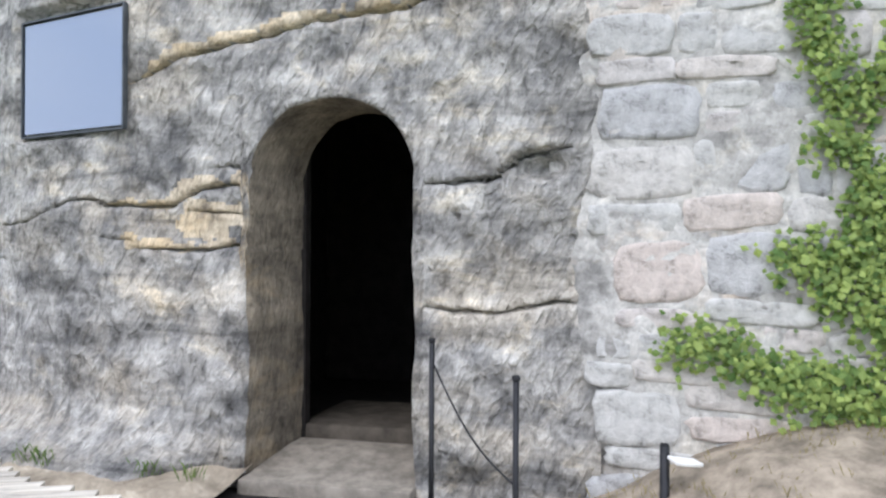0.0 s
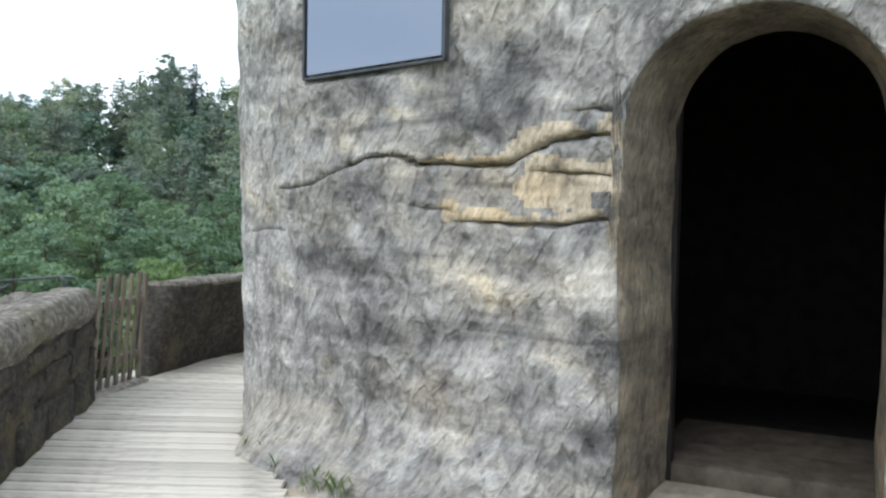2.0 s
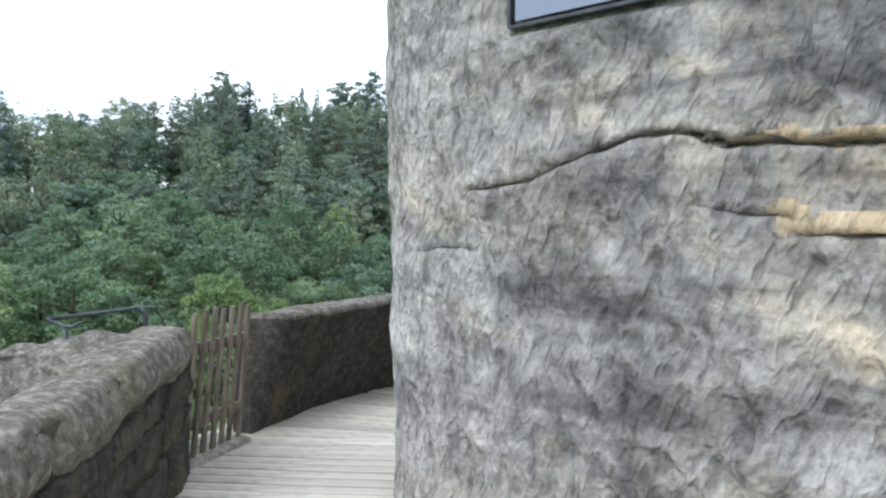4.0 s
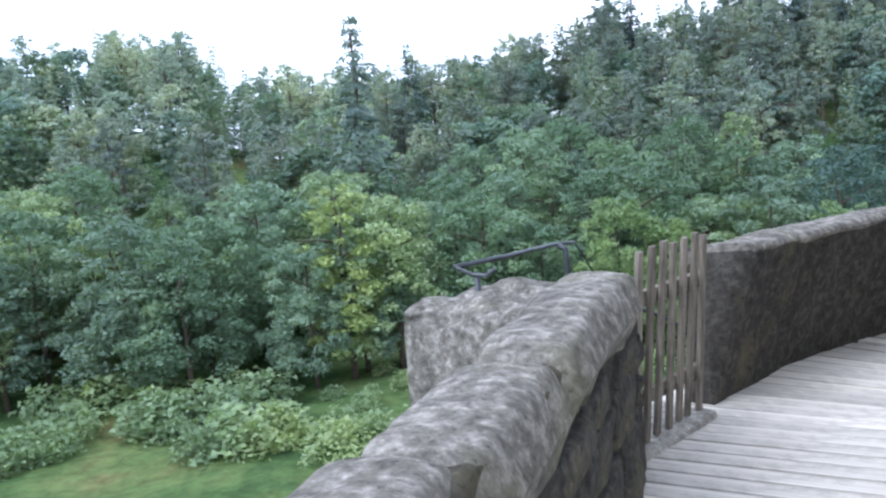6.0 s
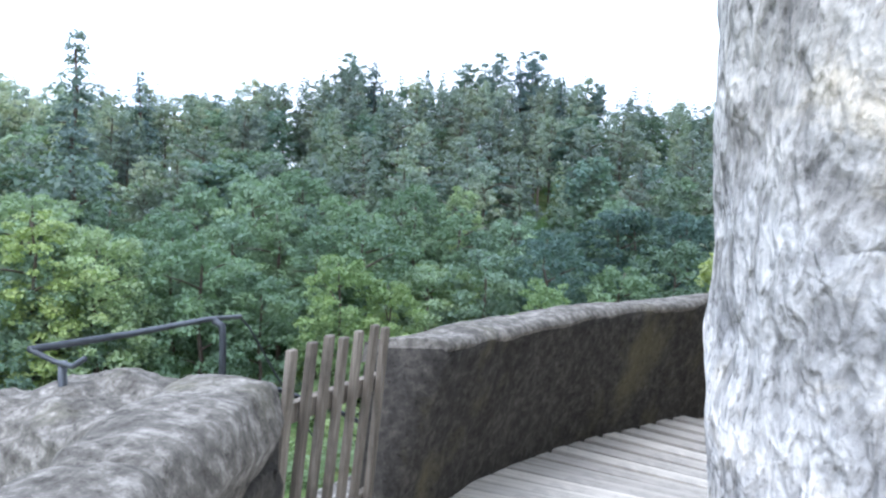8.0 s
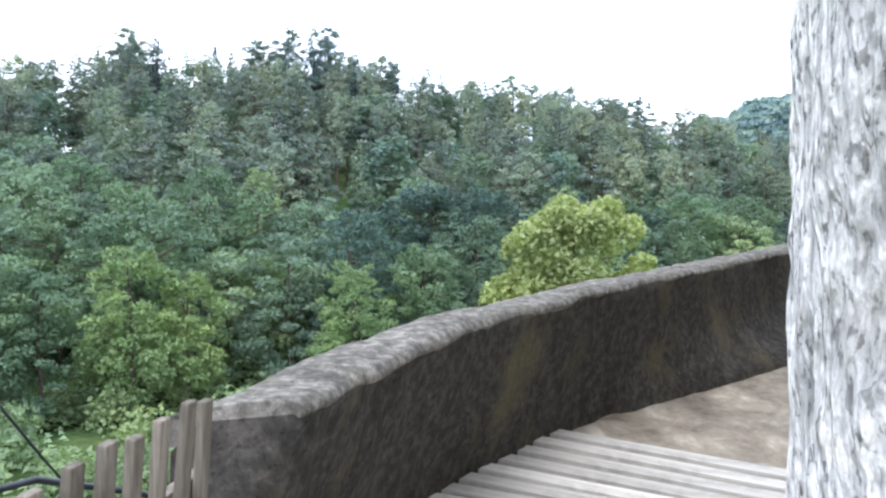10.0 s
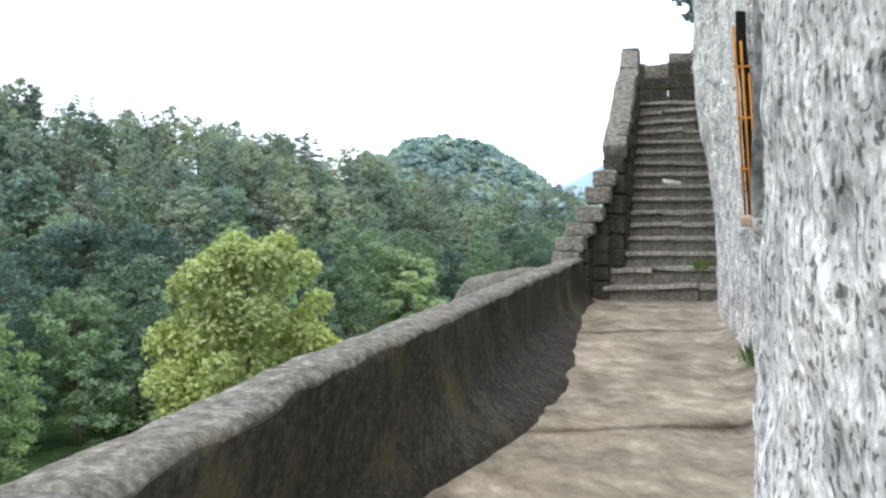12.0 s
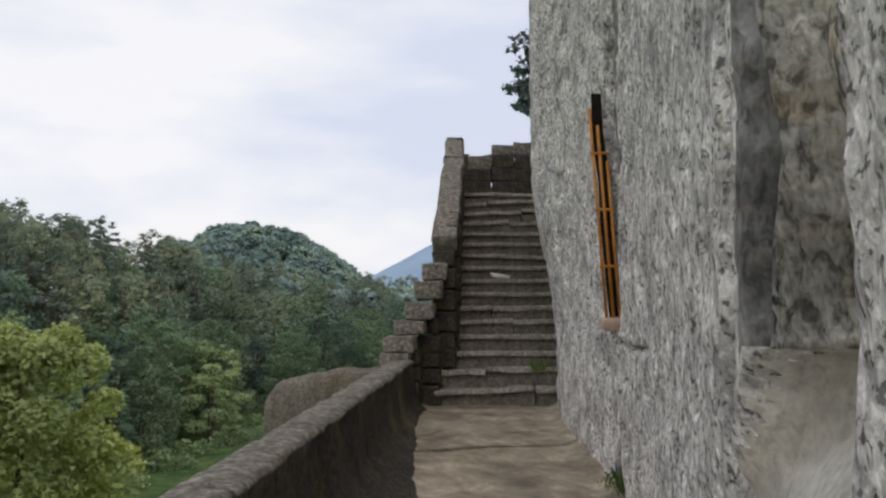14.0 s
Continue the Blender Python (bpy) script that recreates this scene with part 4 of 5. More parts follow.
def build_stair():
    flight = thing("stairs", st(0, 0, 0))
    tagged(flight, "long flight of worn sandstone steps cut beside the rock", "stairs", kind="structure")
    r = random.Random(8)
    inv = flight.matrix_basis.inverted()
    for i in range(ST_COUNT):
        left, right = -0.12, 3.0
        cuts = [left, r.uniform(0.5, 1.5), right] if r.random() < 0.5 else [left, right]
        for a, b in zip(cuts[:-1], cuts[1:]):
            z = ST_Z + ST_RISE * (i + 1) + r.uniform(-0.03, 0.02)
            place = st(ST_TREAD * i + 0.27 + r.uniform(-0.02, 0.02), (a + b) / 2, z - 0.06 - (ST_RISE + 0.1) / 2)
            bm = box_bm((ST_TREAD + 0.2, b - a - 0.008, ST_RISE + 0.1), 0.02, 0.02, r.uniform(0, 90), 3)
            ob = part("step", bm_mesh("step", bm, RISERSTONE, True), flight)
            ob.matrix_basis = inv @ pose(*place, 0, 0, ST_RZ + r.uniform(-1.2, 1.2))
            bm = box_bm((ST_TREAD + 0.26, b - a - 0.012, 0.075), 0.02, 0.028, r.uniform(0, 90), 5)
            for v in bm.verts:
                # the middle of the tread is trodden hollow, and its front edge chipped
                across = (v.co.y + (a + b) / 2 - 0.95) / 0.8
                v.co.z -= 0.03 * math.exp(-across * across)
                if v.co.x < -ST_TREAD * 0.4:
                    v.co.x += 0.03 * nz(v.co.y + 3 * i, 0, 0, 2.5, 3)
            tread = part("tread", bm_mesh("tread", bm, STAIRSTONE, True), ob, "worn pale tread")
            tread.matrix_basis = pose(-0.03, 0, (ST_RISE + 0.1) / 2 + 0.03, r.uniform(-1.6, 1.6), r.uniform(-1, 3), 0)
    fill = bmesh.new()
    run = ST_TREAD * ST_COUNT
    prof = [(0.15, -4.0), (0.15, ST_Z), (run + 0.1, ST_Z + ST_RISE * ST_COUNT - 0.2), (run + 1.6, ST_Z + ST_RISE * ST_COUNT - 0.2), (run + 1.6, -4.0)]
    rows = [[fill.verts.new(st(d, w, z)) for d, z in prof] for w in (-0.1, 3.0)]
    fill.faces.new(rows[0])
    fill.faces.new(rows[1][::-1])
    for k in range(5):
        fill.faces.new((rows[0][k], rows[1][k], rows[1][(k + 1) % 5], rows[0][(k + 1) % 5]))
    for v in fill.verts:
        v.co -= Vector(flight.matrix_basis.translation)
    part("masonry_core", bm_mesh("masonry_core", fill, STAIRSTONE), flight)


build_stair()


def build_stair_wall():
    """The stepped wall on the valley side of the stair, its long sloping coping and the battlements at the top."""
    wall = thing("wall_stair", st(0, 0, 0))
    tagged(wall, "stair side wall of sandstone blocks with a long sloping coping", "stair wall", kind="structure")
    inv = wall.matrix_basis.inverted()
    r = random.Random(21)

    def block(d, w, z, size, rx=0.0, ry=0.0, material=WALLSTONE, name="block", label=""):
        bm = box_bm(size, 0.035, 0.03, r.uniform(0, 90), 2)
        ob = part(name, bm_mesh(name, bm, material, True), wall, label)
        ob.matrix_basis = inv @ pose(*st(d, w, z), rx, ry, ST_RZ + r.uniform(-2, 2))

    def side(d):
        return float(np.interp(d, [-0.6, 0.0, 0.8, 5.5], [-0.5, -0.18, 0.16, 0.14]))

    # courses under the coping
    for d in np.arange(-0.3, 5.5, 0.5):
        top = 1.2 + (1.55 * float(smooth01((d + 0.1) / 0.95))) + 0.56 * max(0.0, d - 0.7)
        z = -0.6
        while z < top - 0.08:
            h = min(r.uniform(0.2, 0.34), top - z)
            block(d + r.uniform(-0.03, 0.03), side(d), z + h / 2, (0.49, 0.3 + r.uniform(0, 0.06), h - 0.015))
            z += h
    # stepped end blocks
    for d, z, size in ((-0.62, 0.98, (0.34, 0.4, 0.26)), (-0.5, 1.22, (0.5, 0.42, 0.22)), (-0.26, 1.44, (0.46, 0.42, 0.2)), (-0.02, 1.68, (0.5, 0.4, 0.24)), (0.22, 1.98, (0.46, 0.4, 0.26)), (0.42, 2.26, (0.46, 0.38, 0.26))):
        block(d, side(d), z, size, material=CAPSTONE, name="end_block", label="weathered pale end block")
    # sloping coping in three lengths
    slope = math.atan2(2.42, 4.4)
    for k in range(3):
        t = (k + 0.5) / 3
        block(0.72 + 4.4 * t, 0.13, 2.72 + 2.42 * t, (1.7, 0.38, 0.3), 0.0, -math.degrees(slope), CAPSTONE, "coping", "long sloping weathered coping stone")
    # post and battlements at the head of the stair
    block(5.3, 0.12, 4.95, (0.42, 0.36, 0.75), material=CAPSTONE, name="post", label="square stone post at the stair head")
    run = ST_TREAD * ST_COUNT
    for k, w in enumerate(np.arange(0.1, 3.4, 0.52)):
        z, top = 3.9, 5.14 if k < 2 else 5.32 + 0.06 * (k % 2)
        while z < top - 0.05:
            h = min(r.uniform(0.26, 0.34), top - z)
            last = z + h > top - 0.05
            block(run + 0.55, w + r.uniform(-0.03, 0.03), z + h / 2, (0.4, 0.54, h + 0.02), material=CAPSTONE if last else WALLSTONE, name="merlon" if last else "block", label="pale stone on top of the battlement" if last else "")
            z += h


build_stair_wall()


# ---- terrain ----
def spine_dist(x, y):
    best = 1e9
    spine = ((9.5, -14), (10, 7), (17, 20), (26, 30))
    for (ax, ay), (bx, by) in zip(spine[:-1], spine[1:]):
        dx, dy = bx - ax, by - ay
        t = min(1, max(0, ((x - ax) * dx + (y - ay) * dy) / (dx * dx + dy * dy)))
        best = min(best, math.hypot(x - ax - t * dx, y - ay - t * dy))
    return best


def ridge(az):
    """Distance of the valley's far foot, and height of the hill behind it, by bearing left of straight ahead."""
    foot_r = float(np.interp(az, [-60, -40, -30, -20, -10, 10, 40, 70, 110], [230, 190, 150, 105, 80, 66, 62, 70, 90]))
    top_z = float(np.interp(az, [-60, -36, -30, -24, -20, -16, -6, 4, 14, 22, 30, 36, 43, 50, 70, 110], [-8, -4.5, -4, -2.0, 0.0, 2.0, 6.4, 10, 10.2, 9, 4.5, 4, 5, 12, 13, 8]))
    return foot_r, top_z


EYE_AT = (5.0, 6.0)


def terrain(x, y):
    dx, dy = x - EYE_AT[0], y - EYE_AT[1]
    rr, az = math.hypot(dx, dy), math.degrees(math.atan2(-dx, dy))
    d = spine_dist(x, y)
    z = -0.45 - 13.6 * float(smooth01((d - 5.6) / 13.0))
    if abs(az) < 120:
        foot_r, top_z = ridge(az)
        z += (top_z + 14.0) * float(smooth01((rr - foot_r) / 95.0))
        z -= 26.0 * float(smooth01((rr - foot_r - 120) / 200.0))
    far = math.hypot(x - 184, y - 419)
    z += 63.0 * math.exp(-((far / 72.0) ** 2.3)) if rr > 200 else 0.0
    if d > 8:
        z += 0.5 * nz(x, y, 0, 0.06) + 0.12 * nz(x, y, 3, 0.4)
    return z


def build_ground():
    rings = np.r_[np.arange(0, 60, 1.6), np.arange(60, 260, 6), np.arange(262, 620, 11), np.geomspace(625, 4000, 18)]
    seg = 220
    verts, faces = [], []
    for r in rings:
        for k in range(seg):
            a = 2 * math.pi * k / seg
            x, y = EYE_AT[0] + r * math.cos(a), EYE_AT[1] + r * math.sin(a)
            verts.append((x, y, terrain(x, y)))
    for i in range(len(rings) - 1):
        for k in range(seg):
            a, b = i * seg + k, i * seg + (k + 1) % seg
            faces.append((a, a + seg, b + seg, b))
    ob = new("ground", mesh_of("ground", verts, faces, MEADOW))
    tagged(ob, "green valley meadow and wooded slopes below the castle rock", "ground", kind="structure")


build_ground()


def build_far_mountain():
    """The mountain beyond the valley's end, blue from haze put into its colour."""
    verts, faces, n = [], [], 60
    for i in range(n):
        t = i / (n - 1)
        az = radians(-24 - 26 * t)
        top = float(np.interp(math.degrees(az), [-50, -43, -39, -35.5, -31.5, -28, -24], [100, 190, 210, 175, 95, 70, 40])) + 3 * nz(i * 0.3, 0, 0, 1)
        for r, z in ((1900, -60), (2000, top * 0.6), (2150, top), (2500, -60)):
            verts.append((5 - math.sin(az) * r, 8 + math.cos(az) * r, z))
    for i in range(n - 1):
        for j in range(3):
            a = i * 4 + j
            faces.append((a, a + 4, a + 5, a + 1))
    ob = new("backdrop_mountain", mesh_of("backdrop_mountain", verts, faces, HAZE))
    tagged(ob, "distant wooded mountain at the valley's end, coloured blue for haze", "mountain", kind="structure")


build_far_mountain()


# ---- trees ----
def rand_unit(r):
    z, a = r.uniform(-1, 1), r.uniform(0, 2 * math.pi)
    q = math.sqrt(1 - z * z)
    return Vector((q * math.cos(a), q * math.sin(a), z))


def add_leaf(verts, faces, c, normal, size, r, single=False):
    """A small bent spray of leaves: two faces that meet along a rib."""
    side = normal.cross(rand_unit(r))
    if side.length < 1e-3:
        side = Vector((1, 0, 0))
    side.normalize()
    up = normal.cross(side)
    k = len(verts)
    w, h = size * r.uniform(0.7, 1.2), size * r.uniform(0.7, 1.3)
    if single:
        verts += [c - side * w * 0.55, c + side * w * 0.5 + up * h * r.uniform(-0.4, 0.2), c + up * h * 0.75 + normal * 0.2 * size]
        faces.append((k, k + 1, k + 2))
        return
    verts += [c - side * w * 0.5, c - up * h * 0.5 + normal * 0.1 * size, c + side * w * 0.5, c + up * h * 0.5 + normal * 0.15 * size]
    faces += [(k, k + 1, k + 3), (k + 1, k + 2, k + 3)]


def crown_broad(height, width, leaves, size, seed, low=0.18, peak=0.42, upper=0.0, flat=0.6):
    """An uneven broadleaf crown: many small lobes round the limbs, each clad in sprays of leaves. upper: thins out the leaves below that share of the height."""
    r = random.Random(seed)
    lobes, count = [], 62
    for k in range(count):
        t = low + (1.0 - low) * (k + r.random()) / count
        reach = width * 0.5 * math.sqrt(max(0.03, 1 - ((t - peak) / (1.03 - peak)) ** 2.4 if t > peak else 1 - ((t - peak) / (peak + 0.25)) ** 2)) * 0.8
        a = k * 2.4 + r.uniform(-0.5, 0.5)
        fill = r.uniform(0.55, 1.05)
        rad = r.uniform(0.07, 0.155) * width * (1.12 - 0.5 * t)
        lobes.append((Vector((math.cos(a) * reach * fill, math.sin(a) * reach * fill, height * t * 0.94)), rad))
    lobes.append((Vector((0, 0, height * 0.55)), width * 0.24))
    lobes.append((Vector((0, 0, height * 0.84)), width * 0.16))
    weight = [q * q * (0.3 if c.z < upper * height else 1.0) for c, q in lobes]
    total = sum(weight)
    verts, faces = [], []
    for (c, q), share in zip(lobes, weight):
        for _ in range(int(leaves * share / total)):
            n = rand_unit(r)
            if n.z < -0.3 and r.random() < 0.6:
                n.z = -n.z
            p = c + Vector((n.x, n.y, n.z * flat)) * q * r.uniform(0.6, 1.2)
            lean = (n * 0.3 + rand_unit(r) * 0.7 + Vector((0, 0, 0.55))).normalized()
            add_leaf(verts, faces, p, lean, size, r, True)
    return verts, faces


def crown_spruce(height, width, leaves, size, seed):
    r = random.Random(seed)
    verts, faces = [], []
    tiers = int(height / 0.75)
    for k in range(tiers):
        t = k / tiers
        z0 = height * (0.14 + 0.86 * t)
        reach = width * 0.5 * (1 - t) ** 0.66 * r.uniform(0.8, 1.12) + 0.1
        arms = [(r.uniform(0, 6.283), r.uniform(0.7, 1.1)) for _ in range(9)]
        for _ in range(max(14, int(leaves * (0.8 * (1 - t) + 0.22) / tiers * 1.6))):
            a, far = arms[r.randrange(9)]
            q = math.sqrt(r.uniform(0.03, 1)) * far
            a += r.gauss(0, 0.16)
            p = Vector((math.cos(a) * reach * q, math.sin(a) * reach * q, z0 - 0.42 * reach * q + r.gauss(0, 0.14)))
            n = Vector((math.cos(a) * 0.55, math.sin(a) * 0.55, 0.8)) + rand_unit(r) * 0.5
            add_leaf(verts, faces, p, n.normalized(), size * (0.7 + 0.5 * (1 - t)), r, True)
    return verts, faces


def crown_pine(height, width, leaves, size, seed):
    """Pine: a bare stem and flat, ragged clumps in the upper part."""
    r = random.Random(seed)
    verts, faces, pads = [], [], []
    for k in range(84):
        t = 0.36 + 0.63 * (k / 84) ** 0.9
        a = r.uniform(0, 6.283)
        wide = math.sin(math.pi * min(1.0, max(0.06, (t - 0.3) / 0.8))) ** 0.7
        reach = width * 0.46 * wide * r.uniform(0.15, 1.0)
        pads.append((Vector((math.cos(a) * reach, math.sin(a) * reach, height * t + r.uniform(-0.3, 0.3))), width * r.uniform(0.07, 0.14) * (0.5 + 0.6 * wide)))
    pads.append((Vector((0, 0, height)), width * 0.05))
    total = sum(q * q for _, q in pads)
    for c, q in pads:
        for _ in range(int(leaves * q * q / total)):
            n = rand_unit(r)
            p = c + Vector((n.x, n.y, n.z * 0.5)) * q * r.uniform(0.3, 1.15)
            add_leaf(verts, faces, p, (n + Vector((0, 0, 0.5)) + rand_unit(r) * 0.7).normalized(), size, r, True)
    return verts, faces


def stem(height, radius, seed, limbs=6, start=0.35, spread=0.22):
    r = random.Random(seed)
    pts = [(nz(seed, 0, k, 0.8) * 0.12 * k, nz(0, seed, k, 0.8) * 0.12 * k, height * k / 6) for k in range(7)]
    verts, faces = tube(pts, [radius * (1 - 0.13 * k) for k in range(7)], 6)
    for k in range(limbs):
        t = start + (0.92 - start) * k / limbs
        base = Vector(pts[0]).lerp(Vector(pts[-1]), t)
        a = r.uniform(0, 6.283)
        tip = base + Vector((math.cos(a), math.sin(a), r.uniform(0.15, 0.6))) * height * spread * r.uniform(0.6, 1.1)
        v2, f2 = tube([base, base.lerp(tip, 0.5) + Vector((0, 0, 0.1)), tip], [radius * 0.4, radius * 0.25, radius * 0.08], 4)
        k0 = len(verts)
        verts += v2
        faces += [tuple(i + k0 for i in f) for f in f2]
    return verts, faces


KINDS = {}
for name, height, width, make, leaves, size, seeds in (
    ("broad", 13.0, 8.5, crown_broad, 11000, 0.25, (1, 2, 3, 4)),
    ("slender", 14.0, 5.5, crown_broad, 8500, 0.23, (11, 12, 13)),
    ("spruce", 19.0, 5.6, crown_spruce, 2300, 0.4, (21, 22, 23)),
    ("pine", 18.0, 6.2, crown_pine, 2300, 0.34, (31, 32, 33, 34)),
    ("tall_pine", 18.0, 6.2, crown_pine, 6500, 0.25, (31, 32, 35, 36)),
    ("tall_spruce", 19.0, 7.6, crown_spruce, 6500, 0.32, (21, 22, 23)),
    ("wood_broad", 13.0, 8.5, crown_broad, 2600, 0.44, (41, 42, 43, 44)),
    ("wood_slender", 14.0, 5.5, crown_broad, 2200, 0.38, (51, 52, 53)),
):
    KINDS[name] = []
    for sd in seeds:
        crown = make(height, width, leaves, size, sd, **({"upper": 0.42} if name.startswith("wood") else {}))
        trunk = stem(height * 0.92, 0.016 * height, sd, 7, 0.3 if "pine" not in name else 0.5, 0.2 if "spruce" not in name else 0.08)
        KINDS[name].append((crown, trunk, height))

TREE_PROTO = {}


def tree(kind, variant, x, y, z, height, turn, leaf, label, category="tree", squash=1.0):
    key = (kind, variant, leaf.name, label)
    crown, trunk, h = KINDS[kind][variant]
    m = pose(x, y, z, 0, 0, turn)
    k = height / h
    if key not in TREE_PROTO:
        ob = thing("tree", (x, y, z), turn)
        part("trunk", mesh_of("trunk", *trunk, BARK), ob)
        part("crown", mesh_of("crown", *crown, leaf, False), ob)
        ob.scale = (k * squash, k * squash, k)
        tagged(ob, label, category)
        TREE_PROTO[key] = ob
        return ob
    ob = copy_thing(TREE_PROTO[key], m)
    ob.scale = (k * squash, k * squash, k)
    return ob


def polar(az, r):
    return EYE_AT[0] - math.sin(radians(az)) * r, EYE_AT[1] + math.cos(radians(az)) * r


def plant_valley():
    """The broadleaf belt along the meadow, tree by tree."""
    r = random.Random(77)
    az = -34.0
    while az < 78:
        foot_r, _ = ridge(az)
        for row, (d0, d1) in enumerate(((-4, 4), (6, 14), (15, 26))):
            rr = foot_r + r.uniform(d0, d1)
            a = az + r.uniform(-1.6, 1.6)
            x, y = polar(a, rr)
            kind = r.choice(("broad", "broad", "slender"))
            leaf, label = r.choice(((LEAF, "dense green broadleaf tree at the meadow's edge"), (LEAF, "dense green broadleaf tree at the meadow's edge"),
                                    (LEAF, "dense green broadleaf tree at the meadow's edge"), (LEAF_LIGHT, "pale green broadleaf tree among darker trees"),
                                    (LEAF_LIGHT, "pale green broadleaf tree among darker trees") if row == 0 else (LEAF, "dense green broadleaf tree at the meadow's edge")))
            if a < 8 and r.random() < 0.55:
                leaf, label = LEAF_DEEP, "deep green broadleaf tree in the valley"
            elif a > 26 and r.random() < 0.35:
                leaf, label = LEAF_LIGHT, "pale green broadleaf tree among darker trees"
            ob = tree(kind, r.randrange(len(KINDS[kind])), x, y, terrain(x, y) - 0.2, r.uniform(10.5, 15.5) * (1 + 0.04 * row), r.uniform(0, 360), leaf, label, squash=r.uniform(0.95, 1.25))
            tagged(ob, group="trees along the meadow")
        az += 3.3


plant_valley()


def plant_marked_trees():
    x, y = 12.2, 50.9
    big = crown_broad(15.7, 11.4, 46000, 0.28, 57, 0.06, 0.3, flat=0.85)
    ob = thing("tree", (x, y, -14.0))
    st_v = stem(13.4, 0.3, 55, 9, 0.2, 0.22)
    part("trunk", mesh_of("trunk", *st_v, BARK), ob)
    part("crown", mesh_of("crown", *big, LEAF_YELLOW, False), ob)
    tagged(ob, "large round yellow-green tree standing alone in the meadow", "tree")
    # the tall spruce, and the row of tall pines on the skyline
    for az, rr, h, kind, v in ((37.6, 82, 29.7, "spruce", 0), (33.5, 125, 21, "spruce", 1), (19.8, 150, 20.5, "pine", 0), (18.2, 152, 19.5, "spruce", 1), (14.6, 150, 18, "spruce", 2), (12.0, 152, 19, "pine", 3),
                               (9.9, 150, 21, "pine", 0), (8.2, 151, 22, "spruce", 2), (7.4, 150, 21.5, "pine", 3), (5.4, 150, 18, "spruce", 0), (3.0, 150, 17, "pine", 3), (-13.8, 160, 19, "pine", 1), (-17.6, 170, 18, "pine", 0)):
        px, py = polar(az, rr)
        tagged(tree("tall_" + kind, v, px, py, terrain(px, py) - 0.3, h, az * 13, NEEDLE, "tall dark conifer standing above the wood", squash=1.0), group="conifers on the skyline")
    for az, rr, h, leaf, kind in ((40.0, 60, 15.6, LEAF_GOLD, "slender"), (6.0, 60, 11.0, LEAF_RUST, "broad"), (20.5, 60, 12.6, LEAF_RUST, "broad"), (17.0, 61, 10.8, LEAF_RUST, "broad")):
        px, py = polar(az, rr)
        tree(kind, 1, px, py, terrain(px, py) - 0.2, h, az * 7, leaf, "yellowing broadleaf tree at the meadow's edge", squash=1.2 if az > 30 else 0.98)


plant_marked_trees()


def joined_wood(name, rows, material, label):
    """A far wood: many trees in one mesh."""
    vs, fs, k0 = [], [], 0
    for (verts, faces), (x, y, z, k, sq, turn) in rows:
        v = np.array([tuple(q) for q in verts]) * (k * sq, k * sq, k)
        c, s = math.cos(turn), math.sin(turn)
        vs.append(np.stack([v[:, 0] * c - v[:, 1] * s + x, v[:, 0] * s + v[:, 1] * c + y, v[:, 2] + z], 1))
        fs.append([tuple(i + k0 for i in f) for f in faces])
        k0 += len(v)
    if not vs:
        return
    me = mesh_of(name, np.concatenate(vs).tolist(), [f for g in fs for f in g], material, False)
    tagged(new(name, me), label, "wood", kind="stuff")


